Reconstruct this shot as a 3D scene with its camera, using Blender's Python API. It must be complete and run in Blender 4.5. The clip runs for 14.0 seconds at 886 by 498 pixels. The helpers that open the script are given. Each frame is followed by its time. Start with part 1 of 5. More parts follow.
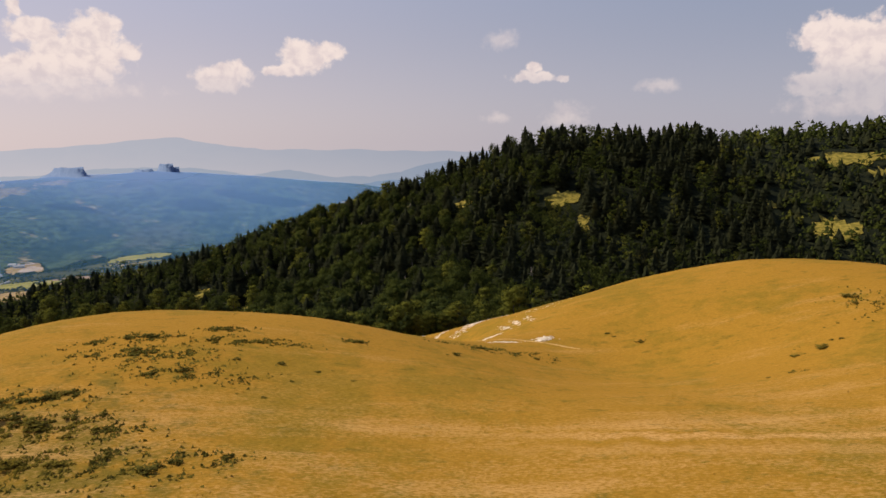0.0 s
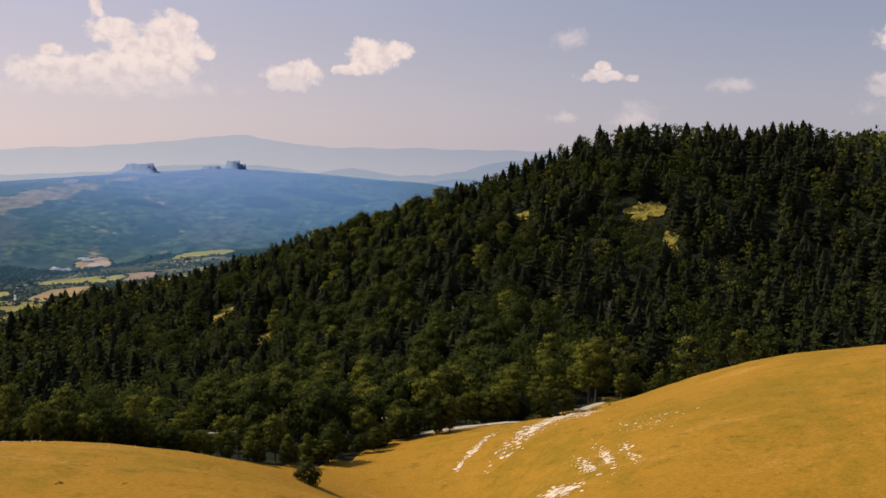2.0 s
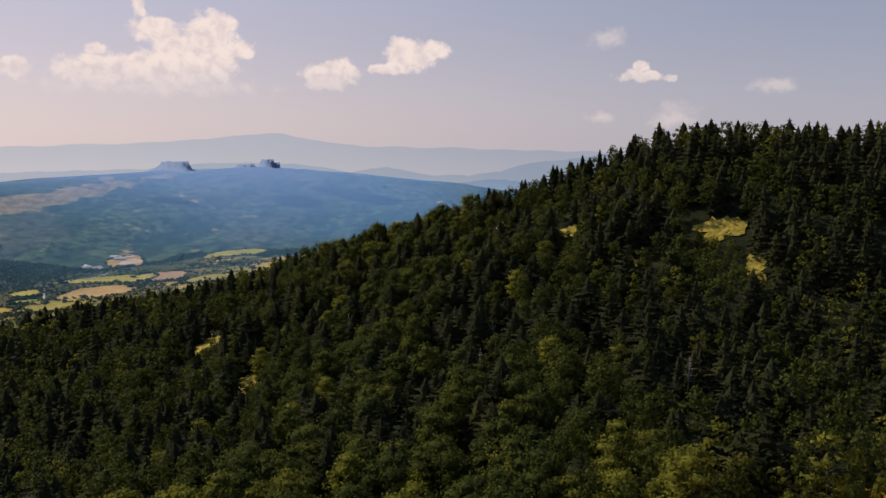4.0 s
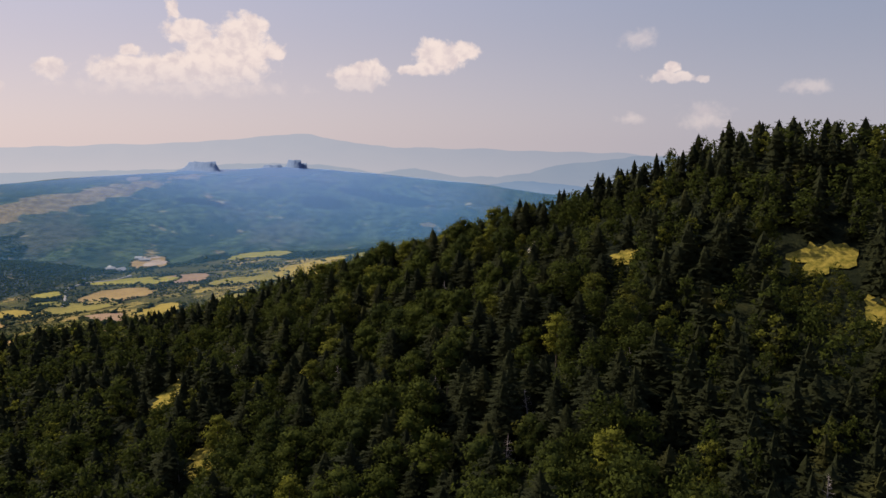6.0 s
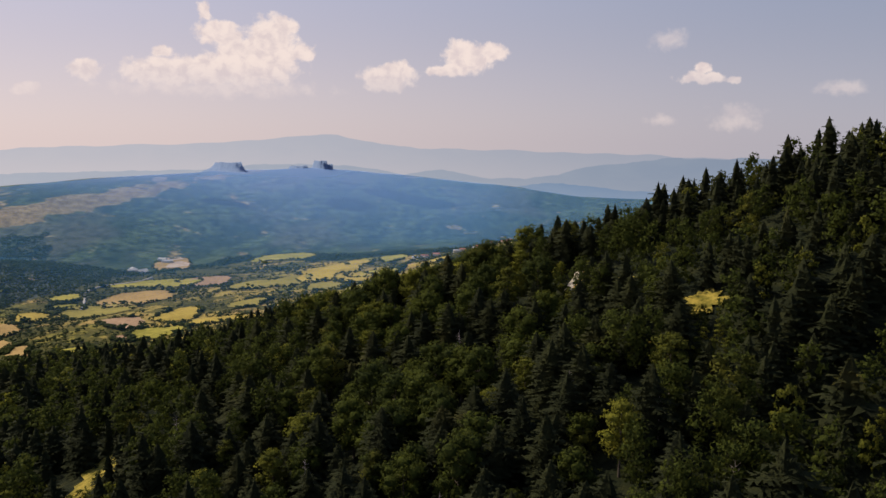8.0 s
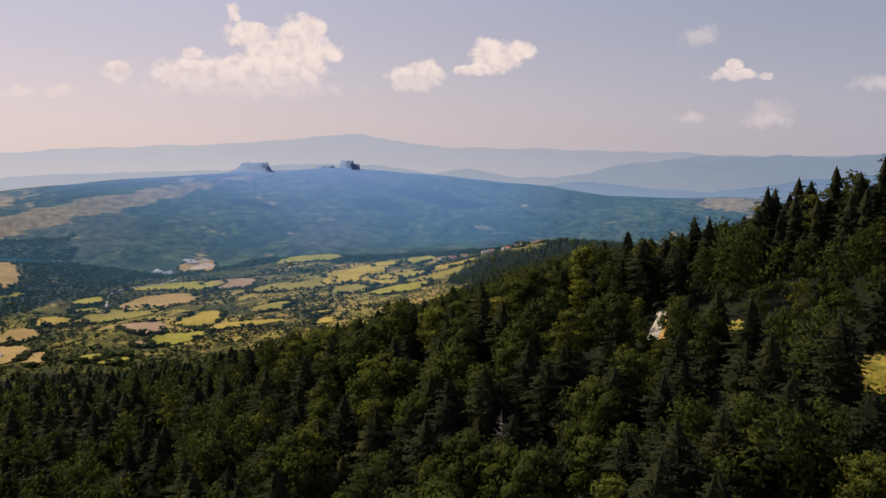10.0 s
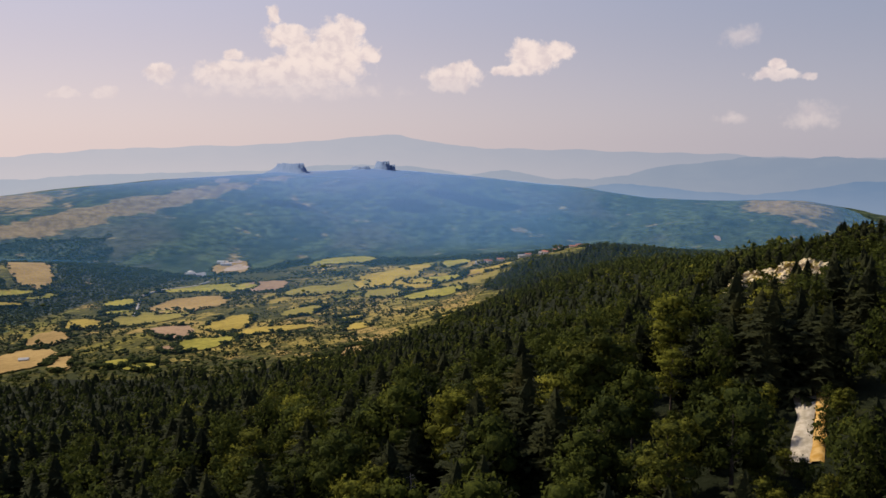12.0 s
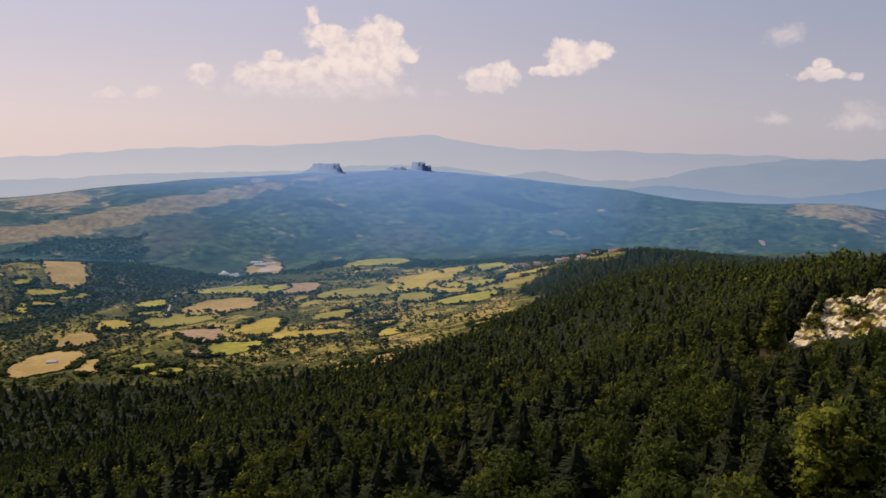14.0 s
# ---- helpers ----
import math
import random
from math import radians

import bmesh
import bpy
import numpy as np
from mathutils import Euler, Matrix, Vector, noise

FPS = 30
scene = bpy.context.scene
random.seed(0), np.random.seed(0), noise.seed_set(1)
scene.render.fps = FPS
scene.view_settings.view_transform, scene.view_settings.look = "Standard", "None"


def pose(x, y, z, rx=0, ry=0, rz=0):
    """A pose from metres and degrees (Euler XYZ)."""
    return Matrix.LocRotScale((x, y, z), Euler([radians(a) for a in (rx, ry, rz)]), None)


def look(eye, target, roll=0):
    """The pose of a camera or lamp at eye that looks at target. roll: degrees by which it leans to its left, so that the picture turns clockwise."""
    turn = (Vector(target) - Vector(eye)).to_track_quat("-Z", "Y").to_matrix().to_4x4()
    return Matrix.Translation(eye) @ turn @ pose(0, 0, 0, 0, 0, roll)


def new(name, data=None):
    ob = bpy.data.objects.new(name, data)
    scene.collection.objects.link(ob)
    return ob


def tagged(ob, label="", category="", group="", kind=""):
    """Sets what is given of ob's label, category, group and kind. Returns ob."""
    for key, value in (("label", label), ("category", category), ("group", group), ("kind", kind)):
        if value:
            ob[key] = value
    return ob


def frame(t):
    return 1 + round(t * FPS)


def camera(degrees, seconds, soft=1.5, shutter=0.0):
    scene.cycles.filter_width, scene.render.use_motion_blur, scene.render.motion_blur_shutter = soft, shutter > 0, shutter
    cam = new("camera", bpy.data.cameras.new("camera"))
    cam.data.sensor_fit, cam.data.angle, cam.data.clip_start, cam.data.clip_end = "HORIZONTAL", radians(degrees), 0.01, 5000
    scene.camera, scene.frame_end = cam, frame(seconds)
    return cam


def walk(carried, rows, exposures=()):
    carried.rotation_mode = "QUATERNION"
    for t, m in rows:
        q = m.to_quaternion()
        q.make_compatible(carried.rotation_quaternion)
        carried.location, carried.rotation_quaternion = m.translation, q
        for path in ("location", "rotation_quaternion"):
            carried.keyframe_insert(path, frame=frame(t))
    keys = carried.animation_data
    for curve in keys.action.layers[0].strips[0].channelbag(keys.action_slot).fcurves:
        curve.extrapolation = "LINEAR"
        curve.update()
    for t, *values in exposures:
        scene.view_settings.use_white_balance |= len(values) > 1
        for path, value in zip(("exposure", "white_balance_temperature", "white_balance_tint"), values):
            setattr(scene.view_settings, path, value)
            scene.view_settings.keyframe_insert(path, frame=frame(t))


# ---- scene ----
cam = camera(58.0, 14.0)
# seconds, place (z is 0 at the height of the flight), pitch, roll, yaw
PATH = [
    (0, -0.04, 0.00, -0.02, -7.60, -0.70, 0.08),
    (0.5, 0.84, 14.83, 0.14, -7.59, -0.64, 0.99),
    (1, 1.60, 29.35, 0.30, -7.56, -0.49, 2.66),
    (1.5, 2.07, 42.40, 0.43, -7.58, -0.36, 3.91),
    (2, 2.20, 56.21, 0.39, -7.62, -0.24, 4.69),
    (2.5, 1.89, 70.24, -0.10, -7.62, -0.11, 5.36),
    (3, 1.37, 84.38, -0.23, -7.65, 0.04, 6.00),
    (3.5, 0.38, 98.58, 0.03, -7.65, 0.06, 6.54),
    (4, -0.33, 113.42, 0.56, -7.66, 0.08, 7.18),
    (6.5, -6.58, 185.69, 0.91, -7.59, 0.27, 9.71),
    (7, -8.17, 200.21, 0.94, -7.58, 0.30, 10.23),
    (7.5, -9.91, 214.26, 0.96, -7.54, 0.32, 10.68),
    (8, -11.81, 228.57, 1.14, -7.54, 0.39, 11.17),
    (10.5, -26.25, 296.13, -0.58, -7.59, -0.02, 13.79),
    (11, -28.67, 309.56, -0.82, -7.56, 0.04, 14.46),
    (11.5, -31.15, 322.38, -0.79, -7.56, 0.07, 15.12),
    (12, -33.60, 333.64, -0.24, -7.55, 0.07, 15.80),
    (12.5, -35.93, 344.51, 0.03, -7.55, 0.16, 16.43),
    (13, -38.53, 355.09, 0.35, -7.54, 0.24, 17.10),
    (13.5, -41.02, 365.55, 0.58, -7.54, 0.28, 17.76),
    (14, -43.76, 376.00, 1.20, -7.54, 0.27, 18.40),
]
walk(cam, [(t, pose(x, y, z, 90 + pitch, 0, yaw) @ pose(0, 0, 0, 0, 0, roll)) for t, x, y, z, pitch, roll, yaw in PATH])

# ---- world, sun, sky ----
SUN_AZ, SUN_EL = 74.0, 45.0          # degrees to the left of +y, and up
world = bpy.data.worlds.new("sky")
scene.world = world
world.use_nodes = True


class Nodes:
    """Short calls to build a node tree."""

    def __init__(self, tree):
        self.tree = tree
        tree.nodes.clear()

    def add(self, kind, **sets):
        node = self.tree.nodes.new(kind)
        for key, value in sets.items():
            if key == "operation":
                node.operation = value
            elif key == "data_type":
                node.data_type = value
            elif key == "blend_type":
                node.blend_type = value
        return node

    def put(self, value, socket):
        if isinstance(value, bpy.types.NodeSocket):
            self.tree.links.new(value, socket)
        else:
            socket.default_value = value

    def math(self, op, a, b=0.0, c=0.0, clamp=False):
        node = self.add("ShaderNodeMath", operation=op)
        node.use_clamp = clamp
        for value, socket in zip((a, b, c), node.inputs):
            self.put(value, socket)
        return node.outputs[0]

    def vmath(self, op, a, b=(0, 0, 0)):
        node = self.add("ShaderNodeVectorMath", operation=op)
        self.put(a, node.inputs[0])
        self.put(b, node.inputs[1])
        return node.outputs["Value"] if op in ("LENGTH", "DISTANCE", "DOT_PRODUCT") else node.outputs[0]

    def ramp(self, value, low, high, to_low=0.0, to_high=1.0):
        node = self.add("ShaderNodeMapRange")
        node.interpolation_type = "SMOOTHSTEP"
        for n, v in enumerate((value, low, high, to_low, to_high)):
            self.put(v, node.inputs[n])
        return node.outputs[0]

    def mix(self, factor, a, b, blend="MIX"):
        node = self.add("ShaderNodeMix", data_type="RGBA", blend_type=blend)
        self.put(factor, node.inputs[0])
        self.put(a, node.inputs[6])
        self.put(b, node.inputs[7])
        return node.outputs[2]

    def noise(self, vector, scale, detail=4.0, rough=0.55, distortion=0.0):
        node = self.add("ShaderNodeTexNoise")
        self.put(vector, node.inputs["Vector"])
        for key, v in (("Scale", scale), ("Detail", detail), ("Roughness", rough), ("Distortion", distortion)):
            self.put(v, node.inputs[key])
        return node.outputs["Fac"]

    def split(self, vector):
        node = self.add("ShaderNodeSeparateXYZ")
        self.put(vector, node.inputs[0])
        return node.outputs

    def join(self, x, y, z=0.0):
        node = self.add("ShaderNodeCombineXYZ")
        for v, socket in zip((x, y, z), node.inputs):
            self.put(v, socket)
        return node.outputs[0]


def rgb(r, g, b):
    return (r, g, b, 1.0)


wn = Nodes(world.node_tree)
way = wn.add("ShaderNodeTexCoord").outputs["Generated"]
sky = wn.add("ShaderNodeTexSky")
sky.sky_type, sky.sun_disc = "NISHITA", False
sky.sun_elevation, sky.sun_rotation = radians(SUN_EL), radians(-SUN_AZ)
sky.altitude, sky.air_density, sky.dust_density, sky.ozone_density = 1300, 1.0, 3.0, 1.0
sx, sy, sz = wn.split(way)
azimuth = wn.math("MULTIPLY", wn.math("ARCTAN2", sx, sy), 57.2958)          # degrees to the right of +y
height = wn.math("MULTIPLY", wn.math("ARCSINE", sz), 57.2958)
# summer haze low over the horizon, thicker towards the sun
low = wn.ramp(height, 6.0, 40.0, 1.0, 0.0)
side = wn.ramp(azimuth, -52.0, 28.0, 1.0, 0.0)
rise = wn.ramp(height, -1.0, 11.0, 0.0, 1.0)
haze = wn.mix(rise, wn.mix(side, rgb(0.42, 0.40, 0.46), rgb(0.74, 0.60, 0.58)), wn.mix(side, rgb(0.29, 0.32, 0.42), rgb(0.55, 0.51, 0.60)))
tinted = wn.mix(1.0, sky.outputs[0], rgb(0.16, 0.155, 0.175), "MULTIPLY")
air = wn.mix(wn.math("MULTIPLY", low, 0.93), tinted, haze)

plane = wn.join(azimuth, height)
warp = wn.add("ShaderNodeTexNoise")
wn.put(plane, warp.inputs["Vector"])
warp.inputs["Scale"].default_value, warp.inputs["Detail"].default_value = 0.9, 4.0
bent = wn.vmath("ADD", plane, wn.vmath("MULTIPLY", wn.vmath("SUBTRACT", warp.outputs["Color"], (0.5, 0.5, 0.5)), (1.0, 0.75, 0.0)))
cover, faint = None, None


def puff(az, el, wide, high, thin=False):
    """One puff of a cumulus cloud: degrees to the right of +y and up, half width and half height."""
    global cover, faint
    off = wn.vmath("MULTIPLY", wn.vmath("SUBTRACT", bent, (az, el, 0.0)), (1 / wide, 1 / high, 0.0))
    near = wn.math("SUBTRACT", 1.0, wn.vmath("LENGTH", off))
    if thin:
        faint = near if faint is None else wn.math("MAXIMUM", faint, near)
    else:
        cover = near if cover is None else wn.math("SMOOTH_MAX", cover, near, 0.32)


puff(-30.10, 4.62, 3.53, 1.22)
puff(-27.03, 4.76, 3.77, 1.41)
puff(-24.30, 5.11, 3.77, 1.79)
puff(-23.11, 6.73, 1.98, 2.12)
puff(-22.24, 7.68, 1.13, 0.94)
puff(-23.51, 5.96, 2.82, 1.88)
puff(-20.95, 6.07, 1.04, 0.66)
puff(-30.18, 5.93, 0.75, 0.47)
puff(-25.46, 5.74, 1.88, 1.41)
puff(-26.53, 7.19, 1.79, 1.04)
puff(-27.47, 8.50, 0.61, 0.75)
puff(-25.84, 6.98, 1.04, 0.85)
puff(-15.20, 4.48, 2.35, 1.13)
puff(-14.41, 4.95, 1.65, 0.75)
puff(-9.92, 6.19, 1.51, 1.22)
puff(-7.99, 6.28, 1.51, 0.85)
puff(-10.67, 5.05, 2.26, 0.56)
puff(-9.33, 5.61, 1.88, 0.94)
puff(-34.92, 4.57, 1.13, 0.80)
puff(-40.86, 3.15, 1.18, 0.42)
puff(-38.39, 3.26, 1.04, 0.52)
puff(6.31, 4.42, 1.85, 0.52)
puff(6.53, 5.07, 0.66, 0.56)
puff(8.49, 4.27, 0.56, 0.38)
puff(25.04, 6.39, 2.1, 1.6)
puff(26.34, 5.96, 2.2, 1.8)
puff(25.97, 4.72, 2.1, 1.8)
puff(24.61, 3.39, 2.2, 1.0)
puff(27.63, 3.25, 2.2, 2.0)
puff(28.25, 5.26, 2.35, 2.82)
puff(4.16, 6.92, 1.60, 0.75, True)
puff(8.74, 1.85, 1.98, 1.04, True)
puff(3.83, 1.64, 1.22, 0.47, True)
puff(14.87, 3.64, 1.69, 0.66, True)
puff(-26.66, 3.61, 8.94, 0.75, True)
puff(26.22, 2.08, 4.24, 1.04, True)
grain = wn.noise(plane, 1.25, 7.0, 0.56)
dense = wn.ramp(wn.math("ADD", cover, wn.math("MULTIPLY", wn.math("SUBTRACT", grain, 0.5), 1.15)), 0.04, 0.42)
wisp = wn.ramp(wn.math("ADD", faint, wn.math("MULTIPLY", wn.math("SUBTRACT", grain, 0.5), 1.6)), -0.05, 0.9, 0.0, 0.42)
relief = wn.noise(wn.vmath("ADD", bent, (0.30, -0.22, 0.0)), 1.25, 5.0, 0.5)
white = wn.mix(wn.ramp(relief, 0.30, 0.62), rgb(0.73, 0.615, 0.61), rgb(0.90, 0.755, 0.70))
clouded = wn.mix(wn.math("MAXIMUM", wn.math("MULTIPLY", dense, wn.ramp(height, 3.0, 5.6, 0.40, 1.0)), wisp), air, white)
background = wn.add("ShaderNodeBackground")
wn.put(clouded, background.inputs[0])
background.inputs[1].default_value = 1.0
wn.put(background.outputs[0], wn.add("ShaderNodeOutputWorld").inputs[0])

sun = new("sun", bpy.data.lights.new("sun", "SUN"))
sun.data.energy, sun.data.angle, sun.data.color = 4.2, radians(0.6), (1.0, 0.90, 0.74)
to_sun = Vector((-math.sin(radians(SUN_AZ)) * math.cos(radians(SUN_EL)), math.cos(radians(SUN_AZ)) * math.cos(radians(SUN_EL)), math.sin(radians(SUN_EL))))
sun.matrix_world = look(to_sun * 100, (0, 0, 0))


# ---- materials ----
def surface(name, build, roughness=0.9, bump=None, specular=0.25):
    """A material: build(nodes, place) gives its colour; bump: (scale, detail, metres)."""
    mat = bpy.data.materials.new(name)
    mat.use_nodes = True
    n = Nodes(mat.node_tree)
    place = n.add("ShaderNodeNewGeometry").outputs["Position"]
    bsdf = n.add("ShaderNodeBsdfPrincipled")
    n.put(build(n, place), bsdf.inputs["Base Color"])
    bsdf.inputs["Roughness"].default_value = roughness
    bsdf.inputs["Specular IOR Level"].default_value = specular
    if bump:
        node = n.add("ShaderNodeBump")
        n.put(n.noise(place, bump[0], bump[1], 0.65), node.inputs["Height"])
        node.inputs["Distance"].default_value = bump[2]
        n.put(node.outputs[0], bsdf.inputs["Normal"])
    n.put(bsdf.outputs[0], n.add("ShaderNodeOutputMaterial").inputs[0])
    return mat


def meadow_colour(n, p):
    broad = n.noise(p, 0.045, 5.0, 0.6)
    mid = n.noise(p, 0.35, 5.0, 0.65)
    fine = n.noise(n.vmath("MULTIPLY", p, (1.0, 2.2, 1.0)), 2.2, 6.0, 0.7)
    streak = n.noise(n.vmath("MULTIPLY", p, (0.30, 1.2, 1.0)), 0.16, 6.0, 0.68)
    dry = n.mix(n.ramp(fine, 0.2, 0.8), rgb(0.262, 0.130, 0.011), rgb(0.392, 0.202, 0.024))
    green = n.mix(n.ramp(fine, 0.2, 0.8), rgb(0.182, 0.108, 0.009), rgb(0.312, 0.178, 0.018))
    base = n.mix(n.ramp(n.math("ADD", n.math("MULTIPLY", broad, 0.6), n.math("MULTIPLY", mid, 0.4)), 0.47, 0.60), dry, green)
    damp = n.math("SUBTRACT", 1.0, n.math("MULTIPLY", n.vmath("LENGTH", n.vmath("MULTIPLY", n.vmath("SUBTRACT", p, (-36, 54, 0)), (1.0, 1.0, 0.0))), 0.045))
    base = n.mix(n.ramp(n.math("ADD", damp, n.math("MULTIPLY", n.math("SUBTRACT", mid, 0.5), 2.4)), 0.0, 0.7, 0.0, 0.8), base, rgb(0.13, 0.095, 0.012))
    base = n.mix(n.ramp(n.noise(n.vmath("MULTIPLY", p, (0.55, 1.0, 1.0)), 0.62, 6.0, 0.72), 0.55, 0.68, 0.0, 0.62), base, rgb(0.13, 0.098, 0.010))
    pale = n.ramp(n.math("ADD", n.math("MULTIPLY", streak, 0.7), n.math("MULTIPLY", fine, 0.3)), 0.54, 0.70, 0.0, 0.36)
    pale = n.math("ADD", pale, n.math("MULTIPLY", n.ramp(n.split(p)[1], 58.0, 86.0, 0.38, 0.0), n.ramp(n.math("MULTIPLY", fine, streak), 0.22, 0.34)), clamp=True)
    px, py, _ = n.split(p)
    across = n.math("ADD", n.math("ADD", py, n.math("MULTIPLY", px, 0.09)), n.math("MULTIPLY", n.math("SUBTRACT", mid, 0.5), 4.0))
    wheels = n.math("MAXIMUM", n.ramp(n.math("ABSOLUTE", n.math("SUBTRACT", across, 64.2)), 0.25, 1.1, 0.9, 0.0), n.ramp(n.math("ABSOLUTE", n.math("SUBTRACT", across, 61.4)), 0.2, 1.4, 0.55, 0.0))
    wheels = n.math("MULTIPLY", n.math("MULTIPLY", wheels, n.ramp(px, -4.0, 16.0)), n.ramp(fine, 0.38, 0.60, 0.15, 0.9))
    return n.mix(n.math("MAXIMUM", pale, wheels), base, rgb(0.58, 0.32, 0.105))


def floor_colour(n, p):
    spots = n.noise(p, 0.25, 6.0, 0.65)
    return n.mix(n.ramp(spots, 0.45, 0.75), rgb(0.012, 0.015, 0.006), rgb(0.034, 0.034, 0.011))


def glade_colour(n, p):
    tufts = n.noise(p, 0.5, 6.0, 0.7)
    return n.mix(n.ramp(tufts, 0.35, 0.65), rgb(0.13, 0.11, 0.016), rgb(0.34, 0.25, 0.045))


def valley_colour(n, p):
    bent_p = n.vmath("ADD", p, n.vmath("MULTIPLY", n.vmath("SUBTRACT", n.join(n.noise(p, 0.012, 4.0), n.noise(n.vmath("ADD", p, (900, 0, 0)), 0.012, 4.0)), (0.5, 0.5, 0.0)), (70, 70, 0)))
    cells = n.add("ShaderNodeTexVoronoi")
    n.put(n.vmath("MULTIPLY", bent_p, (1.0, 0.62, 0.0)), cells.inputs["Vector"])
    cells.inputs["Scale"].default_value = 0.0095
    r, g, _ = n.split(cells.outputs["Color"])
    scrub = n.noise(p, 0.03, 6.0, 0.7)
    crop = n.mix(r, rgb(0.17, 0.150, 0.022), rgb(0.34, 0.24, 0.055))
    crop = n.mix(n.ramp(g, 0.76, 0.80), crop, rgb(0.35, 0.235, 0.065))
    crop = n.mix(n.ramp(scrub, 0.45, 0.7, 0.0, 0.6), crop, rgb(0.13, 0.10, 0.022))
    wood = n.mix(n.ramp(scrub, 0.4, 0.7), rgb(0.030, 0.034, 0.008), rgb(0.125, 0.105, 0.018))
    wild = n.math("ADD", n.math("MULTIPLY", n.noise(p, 0.0045, 6.0, 0.6), 0.5), n.math("MULTIPLY", scrub, 0.5))
    wild = n.math("ADD", wild, n.ramp(n.split(p)[1], 1250.0, 1600.0, 0.07, 0.0))
    wild = n.math("ADD", wild, n.ramp(n.split(p)[0], -1100.0, -750.0, 0.04, 0.0))
    return n.mix(n.ramp(wild, 0.465, 0.53), crop, wood)


def plateau_colour(n, p):
    x, y, _ = n.split(p)
    broad = n.noise(n.vmath("MULTIPLY", p, (1.0, 0.6, 1.0)), 0.0022, 6.0, 0.6)
    crowns = n.noise(p, 0.028, 7.0, 0.8)
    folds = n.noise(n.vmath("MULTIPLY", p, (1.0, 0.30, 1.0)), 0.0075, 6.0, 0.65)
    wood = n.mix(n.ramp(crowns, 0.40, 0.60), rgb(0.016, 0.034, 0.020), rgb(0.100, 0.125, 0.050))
    # darker streaks put into the colour as shade in the slope's folds
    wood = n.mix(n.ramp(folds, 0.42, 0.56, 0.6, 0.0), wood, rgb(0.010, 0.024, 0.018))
    wood = n.mix(n.ramp(broad, 0.47, 0.58, 0.0, 0.6), wood, n.mix(n.ramp(crowns, 0.40, 0.60), rgb(0.055, 0.055, 0.042), rgb(0.13, 0.115, 0.085)))
    open_land = n.mix(n.ramp(crowns, 0.4, 0.6), rgb(0.24, 0.155, 0.060), rgb(0.46, 0.30, 0.12))
    # the bare strip along the spur, the grazing at the edge and the pastures of the far hill
    strip = n.math("ABSOLUTE", n.math("SUBTRACT", n.math("MULTIPLY", n.math("ADD", x, 2225.0), 0.957), n.math("MULTIPLY", n.math("SUBTRACT", y, 2350.0), 0.289)))
    strip = n.math("MULTIPLY", n.ramp(strip, 20.0, 110.0, 0.42, 0.0), n.math("MULTIPLY", n.ramp(y, 2150.0, 2400.0), n.ramp(y, 3100.0, 3600.0, 1.0, 0.35)))
    graze = n.ramp(n.vmath("DISTANCE", n.vmath("MULTIPLY", p, (1, 1, 0)), (-2500, 2860, 0)), 100.0, 420.0, 0.20, 0.0)
    hill_top = n.ramp(n.vmath("DISTANCE", n.vmath("MULTIPLY", p, (1.0, 0.6, 0)), (445, 2350, 0)), 60.0, 250.0, 0.21, 0.0)
    # cloud shadows on the upper slope, painted as dark blue-green patches in the woods
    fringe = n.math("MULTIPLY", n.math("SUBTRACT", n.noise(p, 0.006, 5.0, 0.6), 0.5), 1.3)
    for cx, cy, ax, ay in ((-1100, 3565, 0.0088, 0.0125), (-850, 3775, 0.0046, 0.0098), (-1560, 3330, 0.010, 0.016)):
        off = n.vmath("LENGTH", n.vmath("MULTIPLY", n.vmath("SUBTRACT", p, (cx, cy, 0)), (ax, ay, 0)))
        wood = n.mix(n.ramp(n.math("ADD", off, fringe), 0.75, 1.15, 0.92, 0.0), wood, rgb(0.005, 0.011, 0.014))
    bald = n.math("MAXIMUM", strip, n.math("MAXIMUM", graze, hill_top))
    spots = n.math("ADD", n.noise(p, 0.010, 6.0, 0.65), bald)
    return n.mix(n.ramp(spots, 0.61, 0.69, 0.0, 0.8), wood, open_land)


meadow_mat = surface("dry_meadow", meadow_colour, 0.95, (1.6, 8.0, 0.12), 0.05)
glade_mat = surface("yellow_glade", glade_colour, 1.0, (0.8, 6.0, 0.4), 0.1)
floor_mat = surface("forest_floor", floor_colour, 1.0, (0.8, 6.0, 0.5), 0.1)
valley_mat = surface("valley_land", valley_colour, 1.0, (0.05, 6.0, 6.0), 0.1)
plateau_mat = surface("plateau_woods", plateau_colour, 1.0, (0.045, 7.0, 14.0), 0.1)


